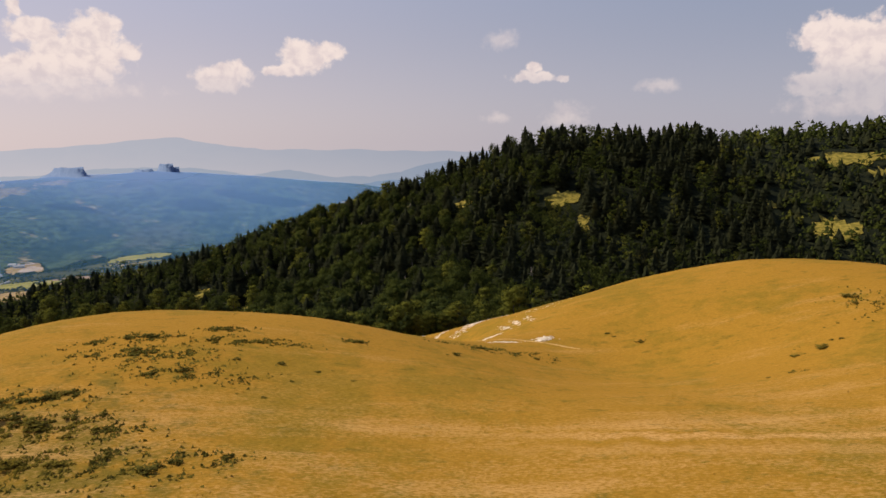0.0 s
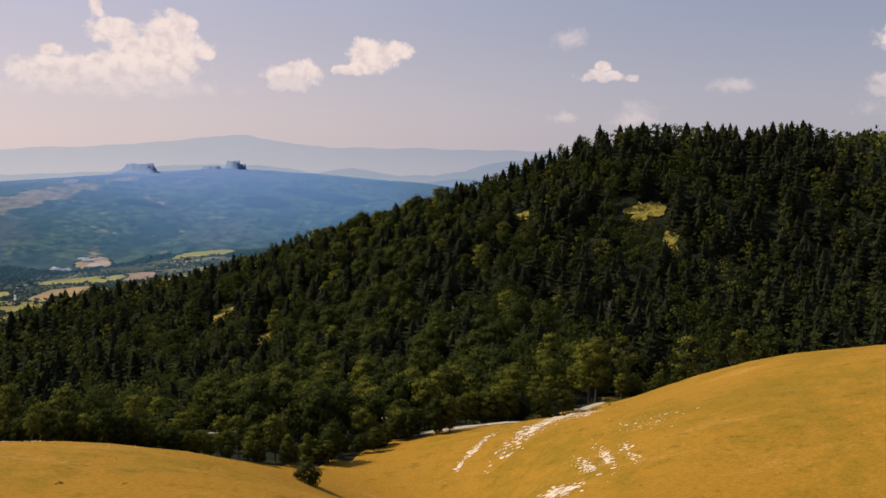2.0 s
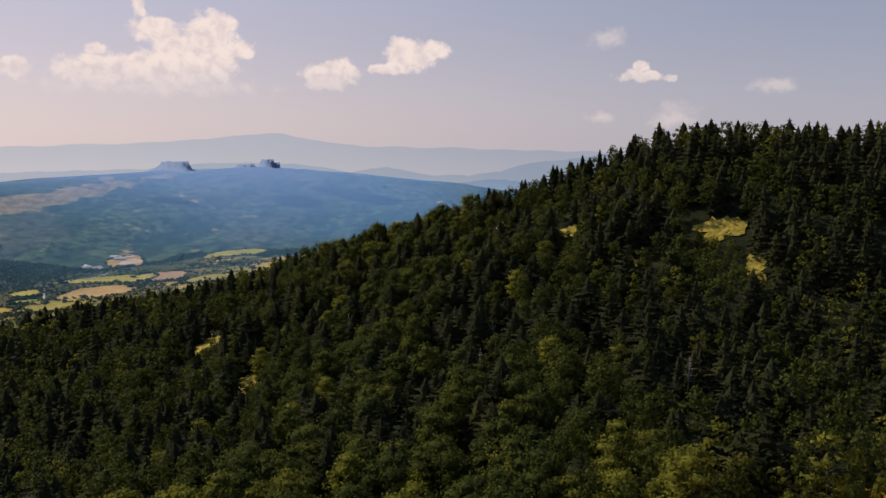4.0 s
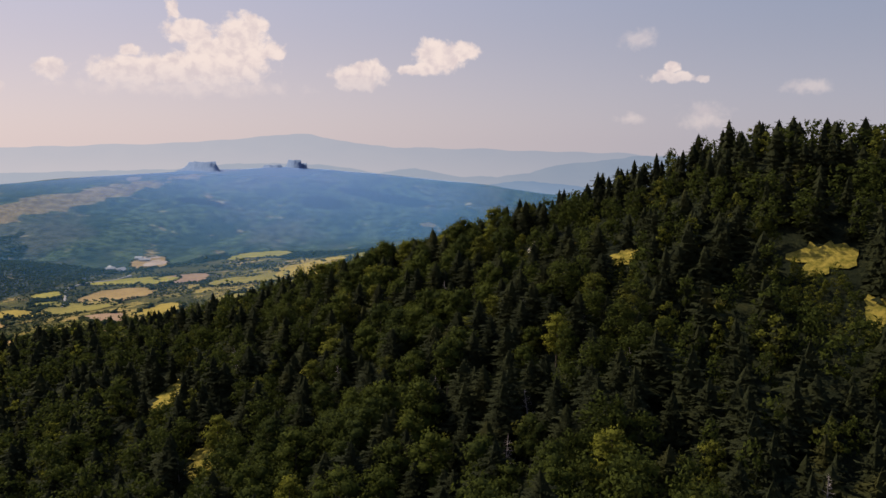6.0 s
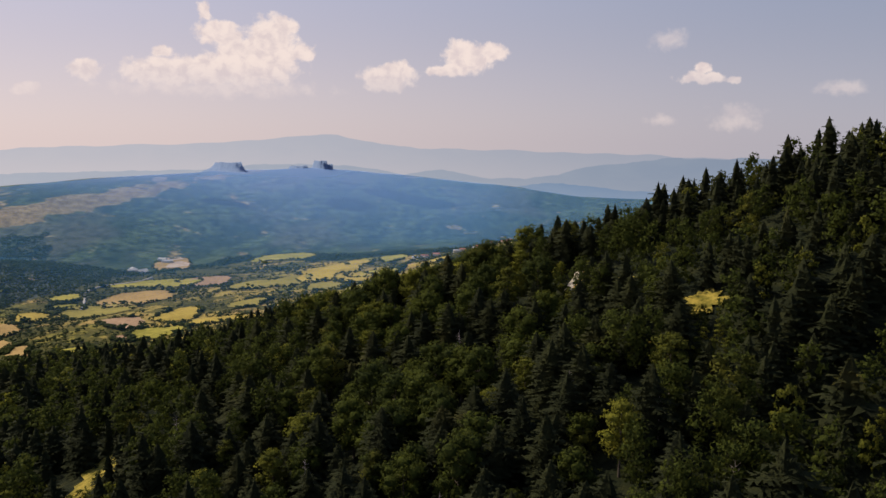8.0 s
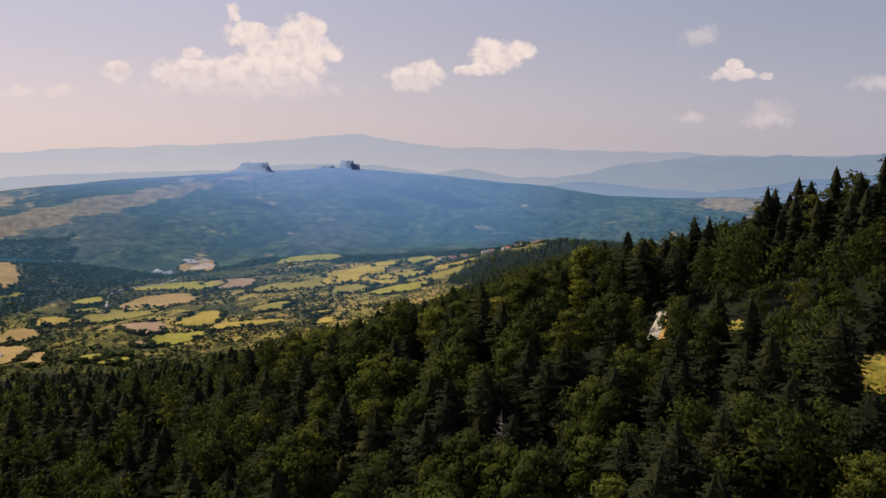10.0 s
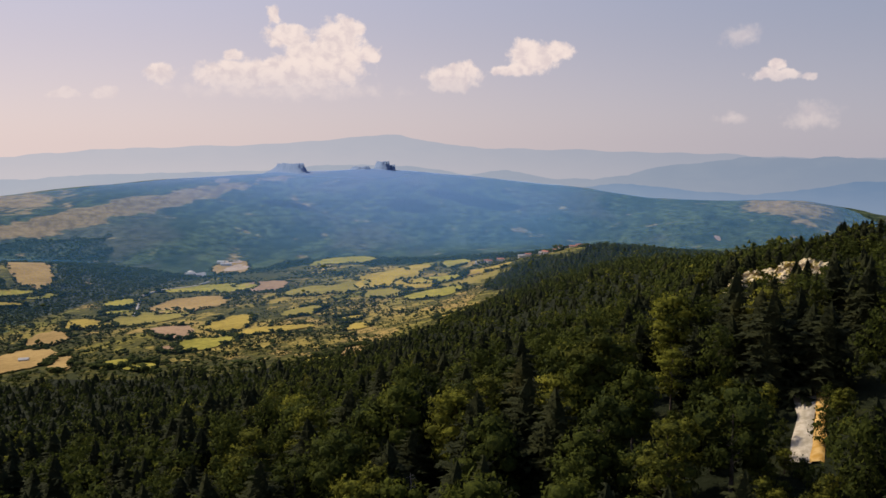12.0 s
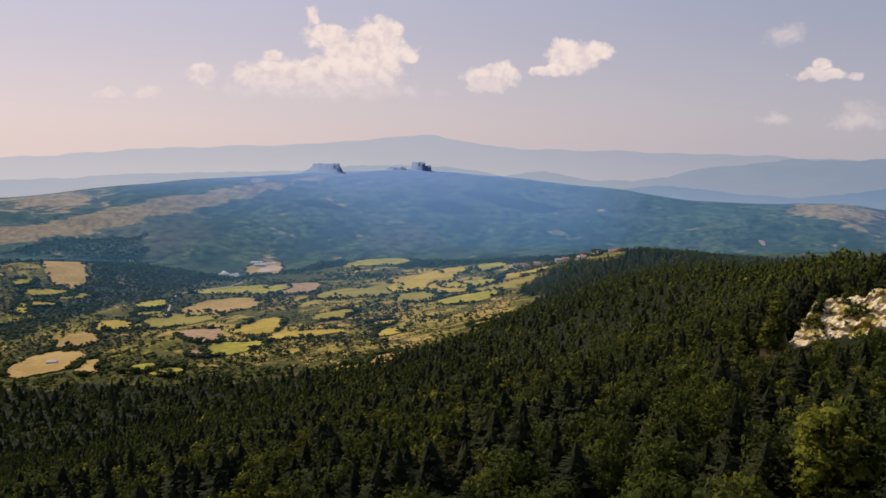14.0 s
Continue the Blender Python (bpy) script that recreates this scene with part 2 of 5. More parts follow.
def foliage(name, dark, light, odd, loose):
    """Leaves or needles; loose: joined woods, whose shade varies by piece, else by tree."""
    mat = bpy.data.materials.new(name)
    mat.use_nodes = True
    n = Nodes(mat.node_tree)
    geo = n.add("ShaderNodeNewGeometry")
    at = geo.outputs["Position"]
    per = geo.outputs["Random Per Island"]
    tree = n.add("ShaderNodeObjectInfo").outputs["Random"]
    stand = n.noise(at, 0.13, 3.0, 0.6)
    twigs = n.noise(at, 2.6, 3.0, 0.7)
    shade = n.math("ADD", n.math("MULTIPLY", per, 0.20), n.math("MULTIPLY", stand if loose else tree, 0.40))
    shade = n.math("ADD", shade, n.ramp(twigs, 0.36, 0.66, 0.04, 0.44))
    colour = n.mix(shade, dark, light)
    colour = n.mix(n.ramp(n.noise(at, 0.07, 2.0), 0.60, 0.75, 0.0, 0.65), colour, odd)
    # leaves are lit as the rounded mass that they make up, and each a little by its own tilt
    bulge = n.add("ShaderNodeAttribute")
    bulge.attribute_name = "swell"
    turn = n.add("ShaderNodeVectorTransform")
    turn.vector_type, turn.convert_from, turn.convert_to = "NORMAL", "OBJECT", "WORLD"
    n.put(bulge.outputs["Vector"], turn.inputs[0])
    facing = n.vmath("NORMALIZE", n.vmath("ADD", n.vmath("MULTIPLY", n.vmath("NORMALIZE", turn.outputs[0]), (1.0, 1.0, 1.0)), n.vmath("MULTIPLY", geo.outputs["Normal"], (0.5, 0.5, 0.5))))
    relief = n.add("ShaderNodeBump")
    n.put(twigs, relief.inputs["Height"])
    relief.inputs["Distance"].default_value = 0.35
    relief.inputs["Strength"].default_value = 0.8
    n.put(facing, relief.inputs["Normal"])
    bsdf = n.add("ShaderNodeBsdfPrincipled")
    n.put(colour, bsdf.inputs["Base Color"])
    n.put(relief.outputs[0], bsdf.inputs["Normal"])
    bsdf.inputs["Roughness"].default_value = 0.9
    bsdf.inputs["Specular IOR Level"].default_value = 0.05
    glow = n.add("ShaderNodeBsdfTranslucent")
    n.put(colour, glow.inputs[0])
    both = n.add("ShaderNodeMixShader")
    both.inputs[0].default_value = 0.30
    n.put(bsdf.outputs[0], both.inputs[1])
    n.put(glow.outputs[0], both.inputs[2])
    n.put(both.outputs[0], n.add("ShaderNodeOutputMaterial").inputs[0])
    return mat


FIR = (rgb(0.015, 0.019, 0.011), rgb(0.044, 0.046, 0.016), rgb(0.075, 0.068, 0.018))
PINE = (rgb(0.026, 0.034, 0.010), rgb(0.18, 0.174, 0.021), rgb(0.27, 0.245, 0.032))
BEECH = (rgb(0.014, 0.022, 0.009), rgb(0.084, 0.094, 0.013), rgb(0.15, 0.132, 0.020))
fir_mat, pine_mat, beech_mat = (foliage(k, *c, False) for k, c in (("fir_needles", FIR), ("pine_needles", PINE), ("beech_leaves", BEECH)))
fir_wood_mat, pine_wood_mat, beech_wood_mat = (foliage(k, *c, True) for k, c in (("fir_woods", FIR), ("pine_woods", PINE), ("beech_woods", BEECH)))
bark_mat = surface("bark", lambda n, p: n.mix(n.noise(p, 3.0), rgb(0.05, 0.035, 0.025), rgb(0.13, 0.10, 0.075)), 0.9)
dead_mat = surface("dead_wood", lambda n, p: n.mix(n.noise(p, 2.0), rgb(0.16, 0.12, 0.10), rgb(0.34, 0.28, 0.24)), 0.9)
gravel_mat = surface("white_gravel", lambda n, p: n.mix(n.ramp(n.noise(p, 1.2, 6.0, 0.7), 0.3, 0.7), rgb(0.30, 0.25, 0.17), rgb(0.52, 0.44, 0.33)), 0.95, (4.0, 5.0, 0.05))


# ---- the lie of the land ----
def step(a, b, t):
    t = np.clip((t - a) / (b - a), 0, 1)
    return t * t * (3 - 2 * t)


def bend(t, w):
    """A ramp that starts softly at 0."""
    return w * np.logaddexp(0, t / w)


def hump(x, y, cx, cy, wx, wy):
    return np.exp(-0.5 * (((x - cx) / wx) ** 2 + ((y - cy) / wy) ** 2))


def ripple(x, y, wave, seed):
    """Smooth unevenness between about -1 and 1, of that wavelength."""
    rng, out = np.random.default_rng(seed), 0
    for k in range(6):
        a, f, ph = rng.uniform(0, 2 * math.pi), rng.uniform(0.7, 1.9), rng.uniform(0, 2 * math.pi)
        out = out + np.sin((x * math.cos(a) + y * math.sin(a)) * f * 2 * math.pi / wave + ph) / (f * 2.2)
    return out / 1.6


CREST = [(-3600, 1500, -290), (-3000, 2200, -250), (-2650, 2900, -222), (-2400, 3300, -186), (-2200, 3600, -166), (-1990, 3860, -156), (-1873, 3981, -145),
         (-1680, 4090, -142), (-1493, 4192, -133), (-1330, 4240, -144), (-1100, 4300, -164), (-600, 4350, -210), (-100, 4330, -268), (156, 4160, -263), (331, 4070, -248), (503, 4050, -246), (638, 4000, -268), (760, 3900, -330), (1000, 3800, -430)]


def crest(x, y):
    """The height of the plateau's crest nearest to a place, and how far that is."""
    far, top, weight = np.full(np.shape(x), 1e9), np.zeros(np.shape(x)), np.full(np.shape(x), 1e-30)
    for (ax, ay, az), (bx, by, bz) in zip(CREST, CREST[1:]):
        dx, dy = bx - ax, by - ay
        s = np.clip(((x - ax) * dx + (y - ay) * dy) / (dx * dx + dy * dy), 0, 1)
        d = np.hypot(x - ax - s * dx, y - ay - s * dy)
        share = 1 / (d * d + 900.0) ** 2
        top, weight, far = top + share * (az + s * (bz - az)), weight + share, np.minimum(far, d)
    return top / weight, far


def ground(x, y):
    """The height of the ground."""
    x, y = np.asarray(x, float), np.asarray(y, float)
    meadow = -25.6 - 0.234 * bend(y - 78.3, 8) - 0.037 * x + 8.8 * hump(x, y, -30.8, 112.8, 43, 25.5) + 22.3 * hump(x, y, 66.2, 162.3, 40, 60.7)
    meadow = meadow - 8.1 * hump(x, y, -6.2, 131.6, 9.6, 11.8) - 8.4 * hump(x, y, 24.7, 101.3, 22.1, 19.5)
    meadow = meadow - 0.25 * bend(-55 - x, 8) + 0.35 * ripple(x, y, 34, 3) + 0.12 * ripple(x, y, 9, 4)
    meadow = np.maximum(meadow, -70) - 2.3 * hump(x, y, -23, 148, 12, 13) - 2.6 * hump(x, y, 11, 189, 10, 13)
    ridge = -3 - 0.33 * bend(58 - x, 9) + 0.06 * bend(x - 100, 10) - 0.15 * bend(y - 450, 15) + 4 * np.exp(-((x - 50) / 38) ** 2) - 12 * hump(x, y, 10, 635, 60, 42) - 4 * step(455, 560, y) * step(-15, 25, x) - 2 * hump(x, y, -10, 500, 30, 30) + 12 * step(-150, -240, x) * np.exp(-0.5 * ((y - 465) / 65) ** 2)
    hollow = -57 + 0.22 * np.minimum(x, 0)
    hill = hollow + (ridge - hollow) * step(285, 468, y) + 1.3 * ripple(x, y, 70, 5) + 4 * ripple(x, y, 260, 6) * step(480, 800, y)
    land = meadow + (hill - meadow) * step(180, 290, y)
    # behind the flight the mountain goes on rising, and falls away further off
    land = land + np.where(y < -40, 0.10 * (-40 - y) * step(-40, -200, y) - 0.38 * bend(-500 - y, 60), 0)
    valley = -325 + 0.065 * (x + 458) - 0.03 * (y - 2000) - 0.08 * bend(y - 2700, 80) * step(-900, 100, x) + 32 * hump(x, y, -250, 2450, 260, 260)
    valley = np.maximum(valley, -430) + 7 * ripple(x, y, 420, 7) + 95 * hump(x, y, -1750, 1950, 260, 330)
    land = 14 * np.logaddexp(np.maximum(land, -2000) / 14, valley / 14)
    land = land + 38 * step(950, 1650, y) * step(2750, 2200, y) * step(-500, -190, x) * step(60, -110, x)
    # the gully below the ridge
    land = land - 29 * hump(x, y, -150, 960, 65, 150) - 16 * hump(x, y, -250, 1190, 90, 140) - 9 * hump(x, y, -75, 675, 40, 85)
    top, far = crest(x, y)
    plateau = top - 245 * step(0, 1550, far) + (13 * ripple(x, y, 500, 8) + 7 * ripple(x, y, 170, 9)) * step(60, 450, far) - 0.6 * bend(far - 1700, 60)
    return np.where(y > 800, 12 * np.logaddexp(land / 12, plateau / 12), land)


def mesh_of(name, verts, faces, mats, index=None, smooth=False, swell=None):
    """A mesh from arrays of places and of triangles or quads. swell: the way that the crown bulges, for foliage."""
    verts, faces = np.asarray(verts, np.float32), np.asarray(faces, np.int32)
    me = bpy.data.meshes.new(name)
    k = faces.shape[1]
    me.vertices.add(len(verts))
    me.vertices.foreach_set("co", verts.ravel())
    me.loops.add(faces.size)
    me.loops.foreach_set("vertex_index", faces.ravel())
    me.polygons.add(len(faces))
    me.polygons.foreach_set("loop_start", np.arange(len(faces), dtype=np.int32) * k)
    for m in mats:
        me.materials.append(m)
    if index is not None:
        me.polygons.foreach_set("material_index", np.asarray(index, np.int32))
    me.polygons.foreach_set("use_smooth", np.full(len(faces), smooth))
    me.update()
    me.validate()
    if swell is not None:
        me.attributes.new("swell", "FLOAT_VECTOR", "POINT").data.foreach_set("vector", np.asarray(swell, np.float32).ravel())
    return me


def spread(stops):
    """Grid lines: (from, to, gap at from, gap at to), one after another."""
    out = []
    for a, b, ga, gb in stops:
        t = a
        while t < b:
            out.append(t)
            t += ga + (gb - ga) * (t - a) / (b - a)
    return np.array(out + [stops[-1][1]])


def meadow_edge(x):
    """Where the woods begin behind the meadow."""
    return np.interp(x, [-200, -80, -45, -30, -22, -18, -14, -7, 0, 6, 10, 22, 30, 46, 67, 120, 260], [70, 104, 122, 134, 147, 156, 166, 168, 171, 179, 188, 206, 218, 234, 250, 262, 262])


def clearing(x, y):
    """Open ground inside the woods: 1 in the open, 0 under trees."""
    open_ = np.zeros(np.shape(x))
    for px, py, rx, ry in CLEARINGS:
        open_ = np.maximum(open_, ((x - px) / rx) ** 2 + ((y - py) / ry) ** 2 < 1)
    for line, half in ((ROAD, 2.5), (WEST_ROAD, 3.2), (PASS_ROAD, 1.6)):
        for (ax, ay), (bx, by) in zip(line, line[1:]):
            dx, dy = bx - ax, by - ay
            s = np.clip(((x - ax) * dx + (y - ay) * dy) / (dx * dx + dy * dy), 0, 1)
            open_ = np.maximum(open_, np.hypot(x - ax - s * dx, y - ay - s * dy) < half)
    return open_


def open_front(x, y):
    """Low growth on the open side of the glades and the pass road, which keeps them in sight of the flight."""
    low = np.zeros(np.shape(x), bool)
    for px, py, rx, ry in FRONTS:
        low |= ((x - px) / rx) ** 2 + ((y - py) / ry) ** 2 < 1
    return low


FRONTS = [(52, 362, 8, 15), (60, 342, 4, 12), (8, 382, 4, 12), (-112, 352, 4, 20), (-82, 318, 3, 14), (168, 330, 14, 18), (200, 385, 24, 18), (-21, 413, 4.5, 13), (-26, 431, 7, 7), (-8.5, 412, 1.6, 4), (-15.2, 427.5, 2.6, 7), (28, 355, 3, 10), (4, 622, 34, 18), (-26, 207, 3.5, 8), (30, 276, 5, 8)]
ROAD = [(-12, 172), (-4, 173), (3.8, 177), (7.5, 182), (12, 190), (18.7, 206), (26.9, 222), (36, 236)]
WEST_ROAD = [(-50, 176), (-35, 191), (-32, 208), (-25, 220), (-12, 229)]
PASS_ROAD = [(-16.0, 440), (-16.8, 434), (-18.2, 427.5), (-19.0, 423.5)]
CLEARINGS = [(56, 380, 8, 7), (63, 358, 4, 6), (9.7, 396, 4, 5), (-6.5, 419, 2.5, 2.5), (29, 366.5, 2.5, 2), (-118, 377, 5, 13), (-87, 336, 4, 11), (0, 381, 4, 3), (173, 350, 13, 9), (208, 410, 24, 8), (216, 388, 6, 12), (150, 372, 5, 4),
             (-28, 216.5, 4, 4), (12, 652, 44, 32)]


gx = spread([(-4400, -700, 110, 45), (-700, -150, 40, 8), (-150, 150, 3, 3), (150, 600, 5, 45), (600, 3200, 60, 160)])
gy = spread([(-3500, -200, 260, 30), (-200, 20, 20, 4), (20, 230, 3, 3), (230, 760, 4, 9), (760, 4950, 13, 46)])
X, Y = np.meshgrid(gx, gy)
Z = ground(X, Y)
nx, ny = len(gx), len(gy)
quad = (np.arange(ny - 1)[:, None] * nx + np.arange(nx - 1)[None, :]).ravel()
quads = np.stack([quad, quad + 1, quad + nx + 1, quad + nx], 1)
cx, cy, cz = (v.ravel()[quads].mean(1) for v in (X, Y, Z))


def wood_end(x):
    """How far from the flight the woods on the slope reach, before the fields of the valley."""
    return np.interp(x, [-1500, -919, -847, -721, -598, -503, -444, -374, -345, -328, -300, -237, -203, -60, 300], [900, 1150, 1222, 1235, 1262, 1310, 1370, 1490, 1560, 1880, 2130, 2230, 2400, 2450, 2600])


def spur_wood(x, y):
    """The small wood at the end of the spur."""
    return ((x + 335) / 80) ** 2 + ((y - 2060) / 190) ** 2 < 1


def valley_wood(x, y):
    """The close woods at the plateau's foot and the tongue that they send down between the fields."""
    west = np.interp(y, [1450, 1544, 1695, 1911, 2438], [-1270, -1317, -1384, -1443, -1914])
    east = np.interp(y, [1450, 1667, 1971, 2164, 2327, 2516, 2648], [-1218, -1269, -1263, -1302, -1248, -1206, -1118])
    foot = np.interp(x, [-2500, -1900, -1250, -1118, -898, -546, -200, 100, 900], [1900, 2440, 2500, 2648, 2600, 2560, 2470, 2450, 2500])
    ragged = 28 * ripple(x, y, 160, 15) + 14 * ripple(x, y, 60, 16)
    return ((y > 1450) & (y < 2660) & (x > west + ragged) & (x < east + ragged)) | (y > foot + 2 * ragged)


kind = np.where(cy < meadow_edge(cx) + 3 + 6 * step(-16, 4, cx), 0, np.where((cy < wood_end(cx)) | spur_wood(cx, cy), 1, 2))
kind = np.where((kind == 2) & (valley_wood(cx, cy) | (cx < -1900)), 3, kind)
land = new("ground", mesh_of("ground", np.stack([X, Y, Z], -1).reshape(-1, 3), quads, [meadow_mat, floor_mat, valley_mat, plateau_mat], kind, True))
tagged(land, "mountain land with dry golden meadow, dark woods and fields", "ground", kind="structure")

# ---- haze and distance ----
# see-through sheet above the land, added and tinted blue to paint the air's haze
haze_mat = bpy.data.materials.new("haze_sheet")
haze_mat.use_nodes = True
hn = Nodes(haze_mat.node_tree)
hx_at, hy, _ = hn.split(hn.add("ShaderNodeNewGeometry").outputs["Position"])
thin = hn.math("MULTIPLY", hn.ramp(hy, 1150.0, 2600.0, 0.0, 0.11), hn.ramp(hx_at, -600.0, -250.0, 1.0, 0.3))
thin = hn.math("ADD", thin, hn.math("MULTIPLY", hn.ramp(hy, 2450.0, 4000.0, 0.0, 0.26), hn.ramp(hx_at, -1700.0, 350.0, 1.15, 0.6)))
haze_tone = hn.add("ShaderNodeBsdfDiffuse")
hn.put(hn.mix(hn.math("MULTIPLY", hn.ramp(hy, 2300.0, 4100.0), hn.ramp(hx_at, -1500.0, 0.0, 1.0, 0.25)), rgb(0.12, 0.38, 0.66), rgb(0.28, 0.46, 0.82)), haze_tone.inputs[0])
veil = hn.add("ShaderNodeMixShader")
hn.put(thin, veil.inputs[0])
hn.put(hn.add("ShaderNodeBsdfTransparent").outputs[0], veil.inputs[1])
hn.put(haze_tone.outputs[0], veil.inputs[2])
hn.put(veil.outputs[0], hn.add("ShaderNodeOutputMaterial").inputs[0])
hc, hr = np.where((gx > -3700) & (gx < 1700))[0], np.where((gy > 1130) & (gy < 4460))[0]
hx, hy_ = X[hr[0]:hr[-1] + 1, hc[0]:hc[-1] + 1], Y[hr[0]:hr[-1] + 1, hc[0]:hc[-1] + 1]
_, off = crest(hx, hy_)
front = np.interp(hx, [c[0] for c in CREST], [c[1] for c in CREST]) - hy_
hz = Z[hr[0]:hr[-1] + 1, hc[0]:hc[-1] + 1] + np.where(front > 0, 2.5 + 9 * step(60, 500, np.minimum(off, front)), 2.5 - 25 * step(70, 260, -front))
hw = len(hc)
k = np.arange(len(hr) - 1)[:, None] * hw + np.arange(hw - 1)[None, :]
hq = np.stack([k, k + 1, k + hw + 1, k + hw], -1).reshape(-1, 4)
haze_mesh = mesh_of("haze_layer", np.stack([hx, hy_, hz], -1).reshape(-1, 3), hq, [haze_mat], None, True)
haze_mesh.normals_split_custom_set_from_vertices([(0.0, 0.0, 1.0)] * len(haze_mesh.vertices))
tagged(new("haze_layer", haze_mesh), "see-through blue sheet added over valley and plateau as painted haze", "haze", kind="structure")


def distant(name, colour, rows, depth, jag, seed, floor=-900):
    """A far mountain range as a plain backdrop that glows, its haze painted into the colour: rows of (degrees to the
    right of +y, degrees up) of its skyline, seen from the flight.
    """
    mat = bpy.data.materials.new(name)
    mat.use_nodes = True
    n = Nodes(mat.node_tree)
    z = n.split(n.add("ShaderNodeNewGeometry").outputs["Position"])[2]
    p = n.add("ShaderNodeNewGeometry").outputs["Position"]
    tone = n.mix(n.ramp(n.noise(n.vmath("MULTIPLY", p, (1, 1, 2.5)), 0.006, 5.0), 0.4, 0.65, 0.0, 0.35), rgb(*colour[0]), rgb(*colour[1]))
    # haze painted paler at the foot, and brighter on the sun's side
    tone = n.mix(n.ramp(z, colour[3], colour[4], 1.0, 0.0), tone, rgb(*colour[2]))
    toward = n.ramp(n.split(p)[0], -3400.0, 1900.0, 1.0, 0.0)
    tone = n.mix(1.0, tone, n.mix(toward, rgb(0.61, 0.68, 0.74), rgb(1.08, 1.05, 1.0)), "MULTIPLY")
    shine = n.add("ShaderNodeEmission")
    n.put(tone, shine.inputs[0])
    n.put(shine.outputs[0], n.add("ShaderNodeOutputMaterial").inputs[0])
    az = np.linspace(rows[0][0], rows[-1][0], 260)
    el = np.interp(az, [r[0] for r in rows], [r[1] for r in rows]) + jag * ripple(az, 0 * az, 5.0, seed) + 0.4 * jag * ripple(az, 0 * az, 1.3, seed + 1)
    x = depth * np.sin(np.radians(az)) - 20
    y = depth * np.cos(np.radians(az)) + 190
    z = depth * np.tan(np.radians(el))
    k = len(az)
    v = np.concatenate([np.stack([x, y, 0 * z + floor], 1), np.stack([x, y - 12, z * 0.6 + floor * 0.4], 1), np.stack([x, y, z], 1)])
    i = np.arange(k - 1)
    q = np.concatenate([np.stack([i, i + 1, i + k + 1, i + k], 1), np.stack([i + k, i + k + 1, i + 2 * k + 1, i + 2 * k], 1)])
    return tagged(new(name, mesh_of(name, v, q, [mat], None, True)), "far mountain range, a glowing backdrop with blue haze painted in", "mountains", kind="structure")


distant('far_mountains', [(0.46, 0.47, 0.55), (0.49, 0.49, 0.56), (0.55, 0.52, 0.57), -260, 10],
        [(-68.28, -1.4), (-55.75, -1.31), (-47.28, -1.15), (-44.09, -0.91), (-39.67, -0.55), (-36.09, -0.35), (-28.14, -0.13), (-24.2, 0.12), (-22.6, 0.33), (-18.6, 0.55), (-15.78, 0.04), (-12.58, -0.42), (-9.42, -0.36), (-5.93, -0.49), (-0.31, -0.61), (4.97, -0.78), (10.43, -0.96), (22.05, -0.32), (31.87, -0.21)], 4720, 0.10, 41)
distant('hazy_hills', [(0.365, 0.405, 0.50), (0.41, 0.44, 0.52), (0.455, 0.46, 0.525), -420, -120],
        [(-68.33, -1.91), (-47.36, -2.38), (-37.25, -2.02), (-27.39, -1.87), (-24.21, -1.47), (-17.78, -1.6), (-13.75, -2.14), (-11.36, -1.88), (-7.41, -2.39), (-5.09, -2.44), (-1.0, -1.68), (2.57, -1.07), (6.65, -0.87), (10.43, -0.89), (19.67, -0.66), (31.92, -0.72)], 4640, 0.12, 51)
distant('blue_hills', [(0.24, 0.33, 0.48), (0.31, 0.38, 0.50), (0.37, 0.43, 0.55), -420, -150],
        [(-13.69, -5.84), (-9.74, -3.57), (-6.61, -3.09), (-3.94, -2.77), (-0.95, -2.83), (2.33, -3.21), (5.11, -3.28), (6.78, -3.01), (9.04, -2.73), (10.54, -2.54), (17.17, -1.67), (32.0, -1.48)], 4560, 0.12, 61)
